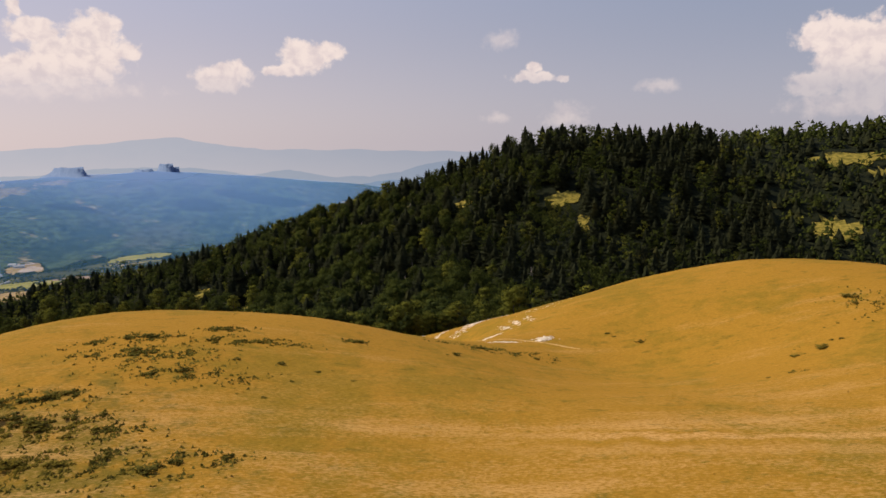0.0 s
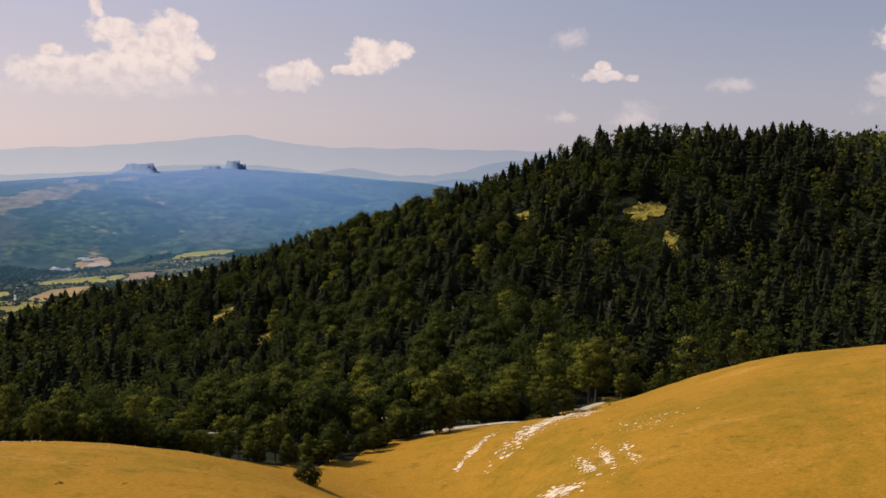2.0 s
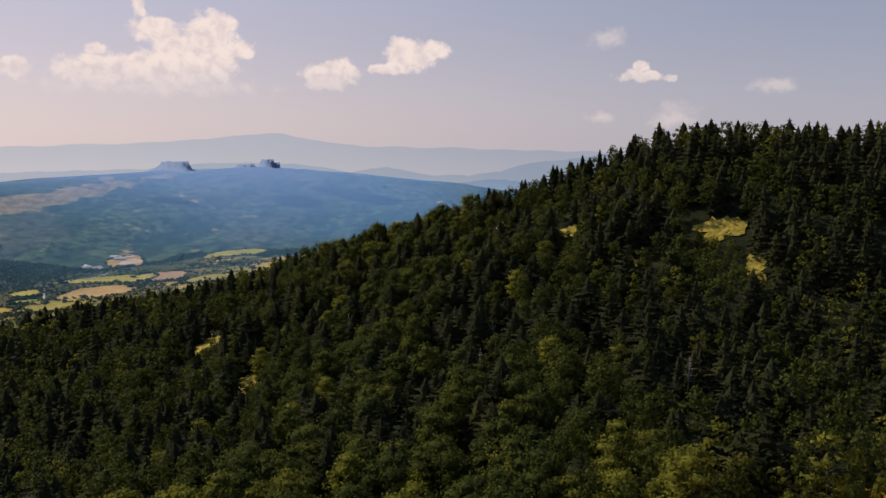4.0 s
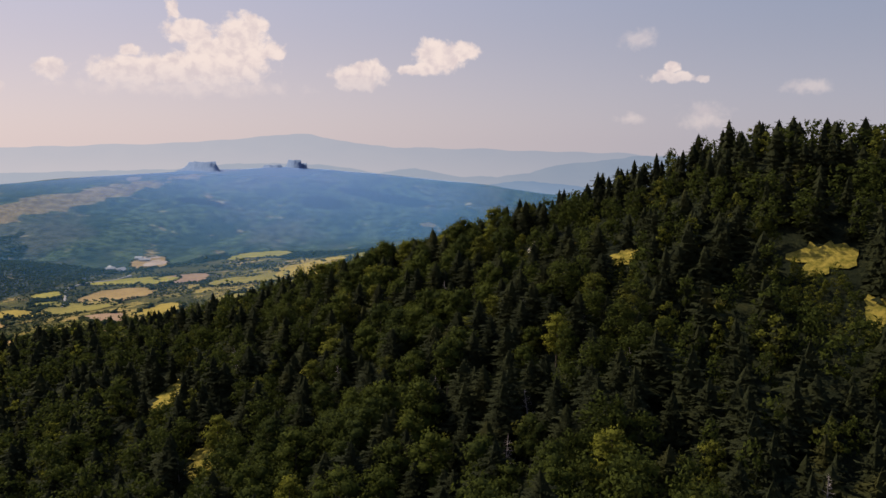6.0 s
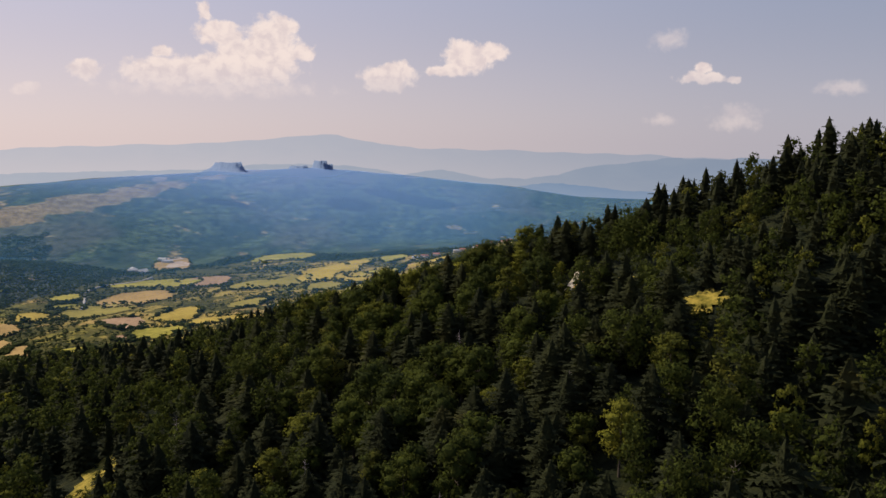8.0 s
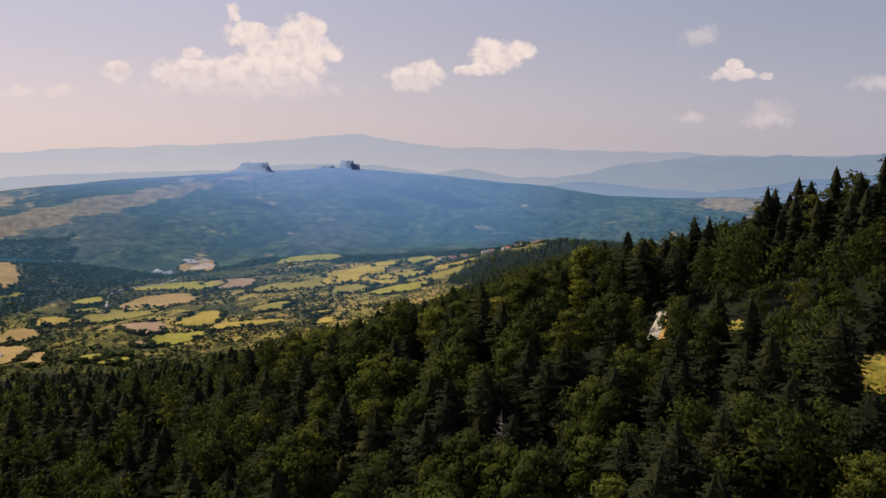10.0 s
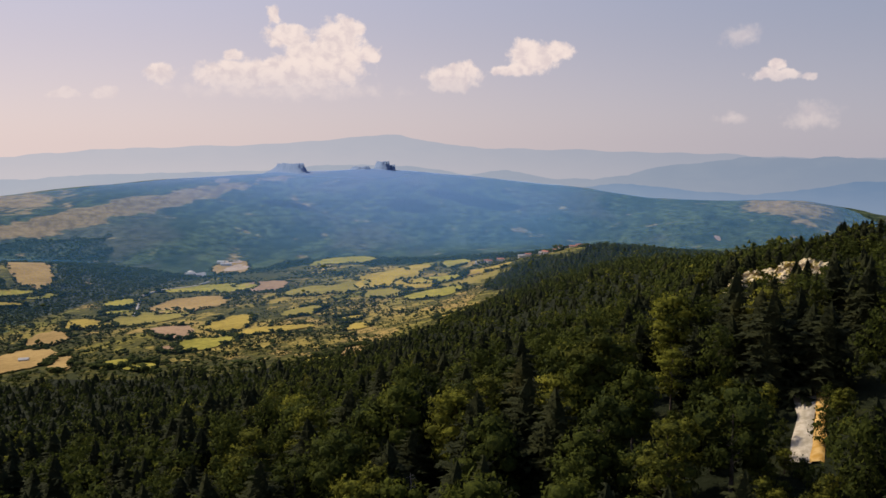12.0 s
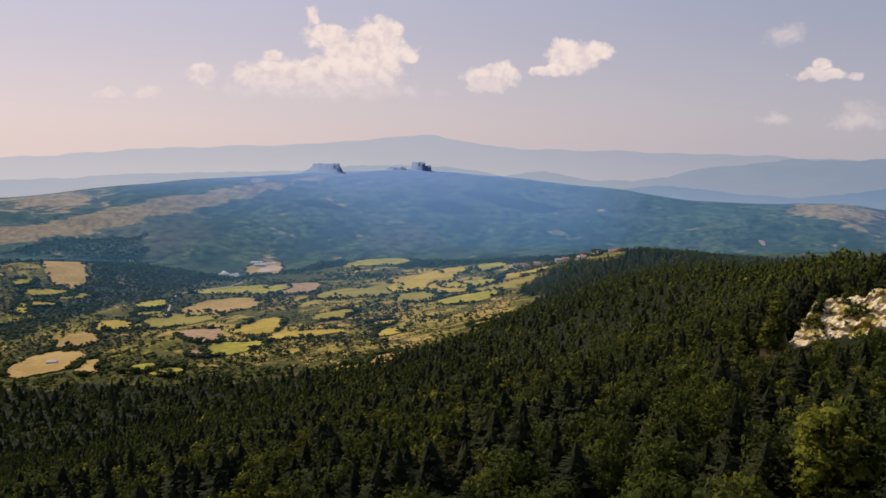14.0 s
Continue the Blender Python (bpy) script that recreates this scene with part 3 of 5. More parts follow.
# ---- the two table rocks ----
def table_rock(name, cx, cy, half, deep, high, seed, shelf, skirt, slope):
    """A flat-topped block of rock with broken walls on a wooded skirt. shelf: how much lower its left part is; skirt: how much wider its foot is to the left; slope: how far its walls lean."""
    rng = np.random.default_rng(seed)
    bm = bmesh.new()
    rings, sides = 9, 56
    base = float(ground(cx, cy))
    grid = []
    for k in range(rings):
        t = k / (rings - 1)
        row = []
        for s in range(sides):
            a = 6.283 * s / sides
            left = max(0.0, -math.cos(a))
            wob = 1 + 0.05 * math.sin(3 * a + seed) + 0.035 * math.sin(7 * a + 2 * seed) + rng.normal(0, 0.012)
            flare = 1.0 + skirt * (0.5 + left) * max(0.0, 1 - t / 0.7) ** 1.3 + slope * (1 - t) * (0.4 + 0.6 * left)
            top = high * (1 - shelf * min(1.0, max(0.0, (-math.cos(a) - 0.15) / 0.25))) + 2.5 * math.sin(5 * a + seed)
            z = base - 30 + (top + 30) * t + rng.normal(0, 0.6 + 1.1 * (k == rings - 1))
            u, w = half * wob * flare * math.cos(a), deep * wob * flare * math.sin(a)
            row.append(bm.verts.new((cx + 0.80 * u + 0.60 * w, cy - 0.60 * u + 0.80 * w, z)))
        grid.append(row)
    for k in range(rings - 1):
        for s in range(sides):
            bm.faces.new((grid[k][s], grid[k][(s + 1) % sides], grid[k + 1][(s + 1) % sides], grid[k + 1][s]))
    mid = bm.verts.new((cx, cy, base + high))
    for s in range(sides):
        bm.faces.new((grid[-1][s], grid[-1][(s + 1) % sides], mid))
    for face in bm.faces:
        face.smooth = True
    me = bpy.data.meshes.new(name)
    bm.normal_update()
    # normals bent upward, so the walls shade as evenly as through haze
    lit = [tuple((v.normal * 0.45 + Vector((0, 0, 1))).normalized()) for v in bm.verts]
    bm.to_mesh(me)
    bm.free()
    me.normals_split_custom_set_from_vertices(lit)
    me.materials.append(mesa_mat)
    return tagged(new(name, me), "flat-topped limestone rock standing on the wooded plateau, haze painted in as blue-grey", "rock", "table rocks on the plateau")


def mesa_colour(n, p):
    up = n.split(n.add("ShaderNodeNewGeometry").outputs["True Normal"])[2]
    # the blue in the base colour stands in for haze before the limestone
    rock = n.mix(n.ramp(n.noise(n.vmath("MULTIPLY", p, (1, 1, 0.3)), 0.05, 6.0, 0.7), 0.4, 0.65), rgb(0.15, 0.215, 0.335), rgb(0.21, 0.275, 0.395))
    return n.mix(n.ramp(up, 0.55, 0.85), rock, rgb(0.17, 0.235, 0.35))


mesa_mat = surface("table_rock", mesa_colour, 1.0, (0.08, 6.0, 3.0))
table_rock("table_rock", -1852, 3981, 112, 44, 41, 3, 0.10, 0.7, 0.95)
table_rock("table_rock", -1448, 4196, 48, 22, 40, 5, 0.05, 0.30, 0.75)
table_rock("table_rock", -1396, 4198, 18, 12, 27, 6, 0.08, 0.3, 0.7)
table_rock("table_rock", -1562, 4190, 56, 40, 14, 8, 0.25, 1.6, 0.9)
# ---- trees ----
ICO_V = np.array([(0, 0, -1), (0.723, -0.526, -0.447), (-0.276, -0.851, -0.447), (-0.894, 0, -0.447), (-0.276, 0.851, -0.447), (0.723, 0.526, -0.447),
                  (0.276, -0.851, 0.447), (-0.723, -0.526, 0.447), (-0.723, 0.526, 0.447), (0.276, 0.851, 0.447), (0.894, 0, 0.447), (0, 0, 1)])
ICO_F = np.array([(0, 1, 2), (1, 0, 5), (0, 2, 3), (0, 3, 4), (0, 4, 5), (1, 5, 10), (2, 1, 6), (3, 2, 7), (4, 3, 8), (5, 4, 9),
                  (1, 10, 6), (2, 6, 7), (3, 7, 8), (4, 8, 9), (5, 9, 10), (6, 10, 11), (7, 6, 11), (8, 7, 11), (9, 8, 11), (10, 9, 11)])


def weld(pieces):
    """Joins (places, triangles) or (places, triangles, swell) pieces into one."""
    base, fs = 0, []
    for piece in pieces:
        fs.append(np.asarray(piece[1]) + base)
        base += len(piece[0])
    return tuple([np.concatenate([p[0] for p in pieces]), np.concatenate(fs)] + ([np.concatenate([p[2] for p in pieces])] if len(pieces[0]) > 2 else []))


def unit(v):
    return v / np.maximum(np.linalg.norm(v, axis=-1, keepdims=True), 1e-6)


def bole(h, r, rng, sides=6):
    """A tapered trunk with a slight bow."""
    rings, lean = 4, rng.normal(0, 0.012 * h, 2)
    a = np.arange(sides) * 2 * math.pi / sides
    v = [np.stack([np.cos(a) * r * (1 - 0.85 * k / rings) + lean[0] * (k / rings) ** 2, np.sin(a) * r * (1 - 0.85 * k / rings) + lean[1] * (k / rings) ** 2,
                   0 * a + h * k / rings - 0.4 * (k == 0)], 1) for k in range(rings + 1)]
    f = []
    for k in range(rings):
        for s in range(sides):
            p, q = k * sides + s, k * sides + (s + 1) % sides
            f += [(p, q, q + sides), (p, q + sides, p + sides)]
    return np.concatenate(v), np.array(f)


def fir_crown(rng, h, rad, whorls, per, sprigs, seen=None):
    """Ragged tiers and whorls of drooping boughs, each a feather of small sprays. seen: leave out boughs that turn away from it."""
    sides, fan = 9, 1.0 if seen is None else 1.35
    pieces = []
    for t in (0.06, 0.22, 0.38, 0.53, 0.66, 0.78):
        a = np.arange(sides) * 2 * math.pi / sides + rng.uniform(0, 6)
        r = (rad * 0.66 * (1 - t) ** 0.75 + 0.1) * rng.uniform(0.7, 1.2, sides) * np.where(np.arange(sides) % 2, 1.15, 0.7)
        rim = np.stack([np.cos(a) * r, np.sin(a) * r, h * t + rng.normal(0, 0.22, sides)], 1)
        v = np.concatenate([rim, [(rng.normal(0, 0.08), rng.normal(0, 0.08), h * min(1.0, t + 0.27))]])
        pieces.append((v, [(k, (k + 1) % sides, sides) for k in range(sides)], unit(v * (1, 1, 0) + (0, 0, 0.5))))
    tris, ways = [], []
    for i in range(whorls):
        t = 0.06 + 0.86 * (i / (whorls - 1)) ** 0.92
        reach = rad * min((1 - t) ** 0.55, 1.75 * (1 - t)) * rng.uniform(0.84, 1.12) + 0.15
        turn = rng.uniform(0, 6.28)
        count = per if t < 0.7 else max(4, per - 2)
        for j in range(count):
            a1 = turn + 6.283 * j / count + rng.normal(0, 0.2)
            d, s = np.array([math.cos(a1), math.sin(a1), 0]), np.array([-math.sin(a1), math.cos(a1), 0])
            if seen is not None and d @ seen < -0.35:
                continue
            L = reach * rng.uniform(0.72, 1.2)
            droop = rng.uniform(0.22, 0.46) * (1 - 0.75 * t)
            root = np.array([0, 0, h * t + rng.normal(0, 0.18)])
            n = max(3, int(sprigs * (0.5 + 0.7 * (1 - t))))
            q = 0.22 + 0.74 * (np.arange(n) + rng.uniform(0.1, 0.9, n)) / n
            side = np.where(np.arange(n) % 2, 1.0, -1.0)
            out = (L * (0.13 + 0.25 * (1 - q)) + 0.16) * fan * rng.uniform(0.75, 1.3, n)

            def spine(w):
                w = np.asarray(w)[:, None]
                return root + d * L * w + np.array([0, 0, L]) * (0.20 * w - droop * w * w * 1.3)
            p0, p1 = spine(q - 0.55 / n - 0.04), spine(np.minimum(1.04, q + 0.55 / n + 0.04))
            tip = spine(q) + s * (side * out)[:, None] + d * (out * rng.uniform(0.35, 0.9, n))[:, None] + np.stack([0 * q, 0 * q, -out * rng.uniform(-0.15, 0.42, n)], 1)
            p1[:, 2] += rng.uniform(0.0, 0.16, n)
            tris.append(np.stack([p0, tip, p1], 1))
            way = unit(d * 0.75 + np.array([0, 0, 0.55 + 0.3 * t]) + s * side[:, None] * 0.25)
            ways.append(np.repeat(way, 3, axis=0))
    v = np.concatenate(tris).reshape(-1, 3)
    return weld(pieces + [(v, np.arange(len(v)).reshape(-1, 3), np.concatenate(ways))])


OCTA_V = np.array([(1, 0, 0), (0, 1, 0), (-1, 0, 0), (0, -1, 0), (0, 0, 1), (0, 0, -1)], float)
OCTA_F = np.array([(0, 1, 4), (1, 2, 4), (2, 3, 4), (3, 0, 4), (1, 0, 5), (2, 1, 5), (3, 2, 5), (0, 3, 5)])


def leafy_crown(rng, h, rad, lobes, leaves, size, low=0.28, flat=1.0, seen=None):
    """Lobes of foliage, each a rough core wrapped in small tilted sprays of leaves. seen: the side that the sprays favour."""
    pieces = []
    middle = np.array([0, 0, h * (low + 0.30)])
    for i in range(lobes):
        t = (i + 0.5) / lobes
        a, r = i * 2.4 + rng.normal(0, 0.3), rad * 0.64 * math.sqrt(1 - (1.6 * t - 0.7) ** 2 * 0.8) * rng.uniform(0.55, 1.1) * (t < 0.93)
        c = np.array([math.cos(a) * r, math.sin(a) * r, h * (low + (0.88 - low) * t)])
        R = rad * rng.uniform(0.33, 0.50)
        size_z = R * rng.uniform(0.7, 0.95) * flat
        base_v, base_f = (ICO_V, ICO_F) if seen is None else (OCTA_V, OCTA_F)
        core = base_v * (1 + rng.normal(0, 0.12, (len(base_v), 1))) * (np.array((R, R, size_z)) * (0.66 if seen is None else 0.42)) + c
        pieces.append((core, base_f, unit(unit(core - c) + 0.7 * unit(core - middle))))
        u = rng.normal(size=(leaves, 3)) + (0, 0, 0.3)
        if seen is not None:
            u = u + np.array(seen) * 0.9
        u = unit(u)
        p = c + u * (R, R, size_z) * rng.uniform(0.72 if seen is None else 0.50, 1.24, (leaves, 1))
        e1 = unit(np.cross(u + rng.normal(0, 0.6, (leaves, 3)), rng.normal(size=(leaves, 3))))
        e2 = unit(np.cross(u + rng.normal(0, 0.6, (leaves, 3)), e1))
        s1, s2 = size * rng.uniform(0.6, 1.3, (leaves, 1)), size * rng.uniform(0.5, 1.1, (leaves, 1))
        v = np.stack([p - e1 * s1, p + e1 * s1, p + e2 * s2 * 1.5 + u * size * 0.3], 1).reshape(-1, 3)
        pieces.append((v, np.arange(len(v)).reshape(-1, 3), np.repeat(unit(u + 0.7 * unit(p - middle)), 3, axis=0)))
    return weld(pieces)


def boughs(rng, h, rad, count):
    """Bare limbs between trunk and crown."""
    pieces = []
    for i in range(count):
        a, z0 = i * 2.4, h * rng.uniform(0.25, 0.6)
        end = np.array([math.cos(a) * rad * 0.6, math.sin(a) * rad * 0.6, z0 + rad * rng.uniform(0.1, 0.7)])
        pieces.append((np.array([(0, 0.06, z0), (0.06, -0.05, z0), (-0.06, -0.05, z0 - 0.1), end]), [(0, 1, 3), (1, 2, 3), (2, 0, 3)]))
    return weld(pieces)


SEEN = np.array([0.15, -0.85, 0.35])      # the side of the woods that lies open to the flight


def tree_meshes(kind, seed, fine, detail=2):
    """(trunk, crown) arrays of a tree in metres. fine: a tree of its own; else one for the joined woods, in three degrees of detail."""
    rng = np.random.default_rng(seed)
    seen = None if fine else SEEN
    if kind == "fir":
        h = rng.uniform(10.4, 12.8)
        cut = (14, 8, 10) if fine else ((8, 7, 4), (9, 8, 5), (12, 8, 9))[detail]
        crown = fir_crown(rng, h, rng.uniform(4.1, 5.0) * (1.0 if fine else 1.12), *cut, seen)
        trunk = bole(h * 0.8, 0.24, rng)
    elif kind == "pine":
        h = rng.uniform(10.5, 13.0)
        crown = leafy_crown(rng, h, 3.3, *((15, 60, 0.285) if fine else ((7, 16, 0.52), (8, 26, 0.44), (11, 54, 0.33))[detail]), 0.26, 0.62, seen)
        trunk = weld([bole(h * 0.85, 0.22, rng), boughs(rng, h, 2.8, 9)])
    else:
        h = rng.uniform(10.0, 12.5)
        crown = leafy_crown(rng, h, 4.1, *((15, 68, 0.30) if fine else ((7, 16, 0.58), (9, 26, 0.46), (12, 58, 0.34))[detail]), 0.22, 0.9, seen)
        trunk = weld([bole(h * 0.7, 0.26, rng), boughs(rng, h, 3.0, 8)])
    return trunk, crown


def far_tree(kind, seed):
    """A tree seen from afar: four ragged tiers of a fir, or a few lobes of a leafy crown."""
    rng, out = np.random.default_rng(seed), []
    if kind == "fir":
        for z0, z1, r in ((0.6, 4.6, 3.9), (2.2, 6.4, 3.3), (4.0, 7.8, 2.5), (5.8, 9.2, 1.6)):
            a = np.arange(7) * 6.283 / 7 + rng.uniform(0, 1)
            rr = r * rng.uniform(0.75, 1.2, 7)
            v = np.concatenate([np.stack([np.cos(a) * rr, np.sin(a) * rr, z0 + rng.normal(0, 0.5, 7)], 1), [[rng.normal(0, 0.2), rng.normal(0, 0.2), z1]]])
            out.append((v, [(i, (i + 1) % 7, 7) for i in range(7)], unit(v * (1, 1, 0) + (0, 0, 1.2))))
        return weld(out)
    bush = kind == "bush"
    for i in range(3 if bush else 4):
        c = np.array([math.cos(i * 2.4) * 1.6, math.sin(i * 2.4) * 1.6, 3.4 + 1.5 * i])
        R = rng.uniform(1.6, 2.4)
        v = OCTA_V * (1 + rng.normal(0, 0.25, (6, 1))) * R * (1.0 if bush else 0.85) + c
        out.append((v, OCTA_F if bush else OCTA_F[:4], unit(unit(v - c) + unit(v - (0, 0, 4.0)))))
        if not bush:
            u = unit(rng.normal(size=(5, 3)) + (0, 0, 0.35))
            p = c + u * R * rng.uniform(0.8, 1.2, (5, 1))
            w = np.stack([p + rng.normal(0, 0.55, (5, 3)) for _ in range(3)], 1).reshape(-1, 3)
            out.append((w, np.arange(15).reshape(-1, 3), np.repeat(unit(u + unit(p - (0, 0, 4.0))), 3, axis=0)))
    return weld(out)


def stand(name, mats, templates, places, label):
    """Many trees joined into one mesh: places rows of x, y, z, size, turn, template; templates: (places, triangles, swell, material)."""
    vs, fs, ms, ns, base = [], [], [], [], 0
    for k, (v, f, w, m) in enumerate(templates):
        rows = places[places[:, 5] == k]
        if not len(rows):
            continue
        c, s = np.cos(rows[:, 4])[:, None], np.sin(rows[:, 4])[:, None]
        sz = rows[:, 3][:, None]
        wide = sz * (0.9 + 0.2 * np.sin(rows[:, 4] * 70))[:, None]
        x = (v[None, :, 0] * c - v[None, :, 1] * s) * wide + rows[:, 0][:, None]
        y = (v[None, :, 0] * s + v[None, :, 1] * c) * wide + rows[:, 1][:, None]
        z = v[None, :, 2] * sz + rows[:, 2][:, None]
        vs.append(np.stack([x, y, z], -1).reshape(-1, 3))
        ns.append(np.stack([w[None, :, 0] * c - w[None, :, 1] * s, w[None, :, 0] * s + w[None, :, 1] * c, w[None, :, 2] + 0 * c], -1).reshape(-1, 3))
        fs.append((f[None] + (base + np.arange(len(rows)) * len(v))[:, None, None]).reshape(-1, 3))
        ms.append(np.full(len(rows) * len(f), m))
        base += len(rows) * len(v)
    ob = new(name, mesh_of(name, np.concatenate(vs), np.concatenate(fs), mats, np.concatenate(ms), swell=np.concatenate(ns)))
    return tagged(ob, label, "forest", kind="stuff")


def wooded(gap, x0, x1, y0, y1, seed, keep):
    """Tree places on an uneven grid, where keep(x, y) holds."""
    rng = np.random.default_rng(seed)
    x, y = np.meshgrid(np.arange(x0, x1, gap), np.arange(y0, y1, gap))
    x = x.ravel() + rng.uniform(-0.52, 0.52, x.size) * gap
    y = y.ravel() + rng.uniform(-0.52, 0.52, y.size) * gap
    ok = keep(x, y)
    x, y = x[ok], y[ok]
    return x, y, rng


def near_zone(x, y):
    return ((y < 620) & (x > -250) & (x < 150)) | ((y >= 620) & (y < 790) & (x > -270) & (x < 100))


def in_view(x, y, margin=0):
    """The wedge of land that the flight looks over."""
    left = np.minimum(-0.56 * y - 15, -44 - 1.12 * (y - 376) - 30)
    right = np.where(y < 500, 0.56 * y + 25, 0.22 * (y - 376) + 95)
    return (x > left - margin) & (x < right + margin)


def near_keep(x, y):
    return (y > meadow_edge(x) + 2) & in_view(x, y) & (clearing(x, y) == 0) & near_zone(x, y)


tx, ty, rng = wooded(6.1, -270, 150, 60, 790, 11, near_keep)
ex = rng.uniform(-95, 110, 640)
ey = meadow_edge(ex) + rng.uniform(0.5, 9, len(ex))
free = clearing(ex, ey) == 0
n_edge = int(free.sum())
thinned = (ty > 205) | (rng.uniform(0, 1, len(tx)) < 0.88)
tx, ty = np.concatenate([tx[thinned], ex[free]]), np.concatenate([ty[thinned], ey[free]])
lx, ly, _ = wooded(2.4, -130, 230, 290, 460, 14, lambda x, y: open_front(x, y) & (y > 290) & (clearing(x, y) == 0) & near_zone(x, y))
tx, ty = np.concatenate([lx, tx]), np.concatenate([ly, ty])
tz = ground(tx, ty)
patch = ripple(tx, ty, 60, 21) + rng.normal(0, 0.35, len(tx))
bottom = step(262, 215, ty) * step(-75, -40, tx)
east = step(-95, -50, tx) * step(385, 410, ty) * step(0, -20, tx)
fir_part = 0.46 + 0.14 * step(-30, 10, tx) * step(280, 320, ty) - 0.62 * bottom - 0.12 * east + 0.05 * step(420, 520, ty) + 0.30 * patch + 0.25 * step(60, 140, tx)
pick = rng.uniform(0, 1, len(tx))
sort = np.where(pick < fir_part, 0, np.where(pick < fir_part + 0.05 + 0.65 * bottom + 0.06 * east, 1, 2))
size = rng.normal(1.0, 0.18, len(tx)).clip(0.45, 1.17) * np.where(ty < 215, 0.78, 1.0) * np.where((tx < -18) & (ty < 160), 0.6, 1.0)
size = np.where((ty > 468) & (ty < 600) & (tx > -38), size * 0.74, size)
size[-n_edge:] = rng.uniform(0.22, 0.55, n_edge) * np.where(tx[-n_edge:] < -18, 0.6, 1.0)
sort[-n_edge:] = rng.choice([1, 2], n_edge)
low_growth = open_front(tx, ty)
size = np.where(low_growth, rng.uniform(0.24, 0.46, len(tx)) + np.where(ty > 600, np.where(tx < -4, 0.34, 0.08), 0.0), size)
sort = np.where(low_growth & (sort == 0), 1, np.where((ty > 580) & (ty < 655) & (tx > -48) & (sort == 0), 2, sort))
turn = rng.uniform(0, 6.283, len(tx))
KINDS = ("fir", "pine", "beech")
VARIANTS = 5
# the nearest trees along the line of flight stand as things of their own
aside = np.abs(tx + np.where(ty < 376, 0.117 * ty, 44 + 0.23 * (ty - 376)))
ahead = np.maximum(np.maximum(aside / 0.554, ty - 376), 75)
line_off = np.hypot(ahead, aside)
single = np.zeros(len(tx), bool)
LABELS = {"fir": ("dark green fir tree standing in the mountain forest", "fir_tree", fir_mat), "pine": ("olive green pine tree with open crown on the slope", "pine_tree", pine_mat),
          "beech": ("round leafy beech tree among the dark conifers", "beech_tree", beech_mat)}
for k, name in enumerate(KINDS):
    order = np.argsort(np.where(sort == k, line_off, 1e9))[:290]
    order = order[sort[order] == k]
    single[order] = True
    label, title, mat = LABELS[name]
    data = []
    for v in range(VARIANTS):
        trunk, crown = tree_meshes(name, 40 + 10 * k + v, True)
        data.append((mesh_of("trunk", *trunk, [bark_mat], None, True), mesh_of("crown", *crown[:2], [mat], swell=crown[2])))
    for i in order:
        thing = tagged(new(title), label, "tree", "trees of the mountain forest")
        thing.matrix_basis = pose(tx[i], ty[i], tz[i] - 0.15, 0, 0, math.degrees(turn[i])) @ Matrix.Diagonal((size[i], size[i], size[i] * (0.92 + 0.2 * pick[i]), 1))
        for n, me in zip(("trunk", "crown"), data[i % VARIANTS]):
            new(n, me).parent = thing

templates = []
for detail in (2, 1, 0):
    for k, name in enumerate(KINDS):
        for v in range(4):
            trunk, crown = tree_meshes(name, 80 + 10 * k + v, False, detail)
            templates.append((*crown, k))
rest = ~single
places = np.stack([tx, ty, tz - 0.2, size, (turn - 3.14) * 0.25, sort * 4 + np.arange(len(tx)) % 4 + 12 * ((line_off > 112) | low_growth) + 12 * (line_off > 215)], 1)[rest]
stand("hill_forest", [fir_wood_mat, pine_wood_mat, beech_wood_mat], templates, places, "dense dark forest of fir, pine and beech on the hill")


def far_keep(x, y):
    return ~(near_zone(x, y) & in_view(x, y)) & (y > meadow_edge(x) + 4) & in_view(x, y, np.where(y < 450, 60, 0)) & ((y < wood_end(x) + 22 * ripple(x, y, 120, 31)) | spur_wood(x, y)) & (clearing(x, y) == 0)


fx, fy, rng = wooded(5.1, -900, 330, 120, 950, 12, far_keep)
gx2, gy2, rng2 = wooded(10.6, -1100, 520, 950, 2560, 13, far_keep)
fx, fy = np.concatenate([fx, gx2]), np.concatenate([fy, gy2])
far_templates = [(*far_tree("fir", 5), 0), (*far_tree("fir", 6), 0), (*far_tree("beech", 8), 1), (*far_tree("beech", 9), 1), (*far_tree("beech", 10), 2)]
far_size = rng.lognormal(-0.33, 0.22, len(fx)).clip(0.4, 1.3) * np.where(fy > 950, 1.55, 1.0)
leafy = np.clip(0.55 + 0.4 * spur_wood(fx, fy) + 0.30 * step(-330, -120, fx) * step(500, 640, fy) + 0.22 * ripple(fx, fy, 90, 33), 0.2, 0.92)
roll = rng.uniform(0, 1, len(fx))
which = np.where(roll > leafy, rng.integers(0, 2, len(fx)), np.where(roll > 0.07 * leafy, rng.integers(2, 4, len(fx)), 4))
far_places = np.stack([fx, fy, ground(fx, fy) - 0.3, far_size, rng.uniform(0, 6.28, len(fx)), which], 1)
stand("slope_forest", [fir_wood_mat, beech_wood_mat, pine_wood_mat], far_templates, far_places, "dark conifer forest running down the mountain side")
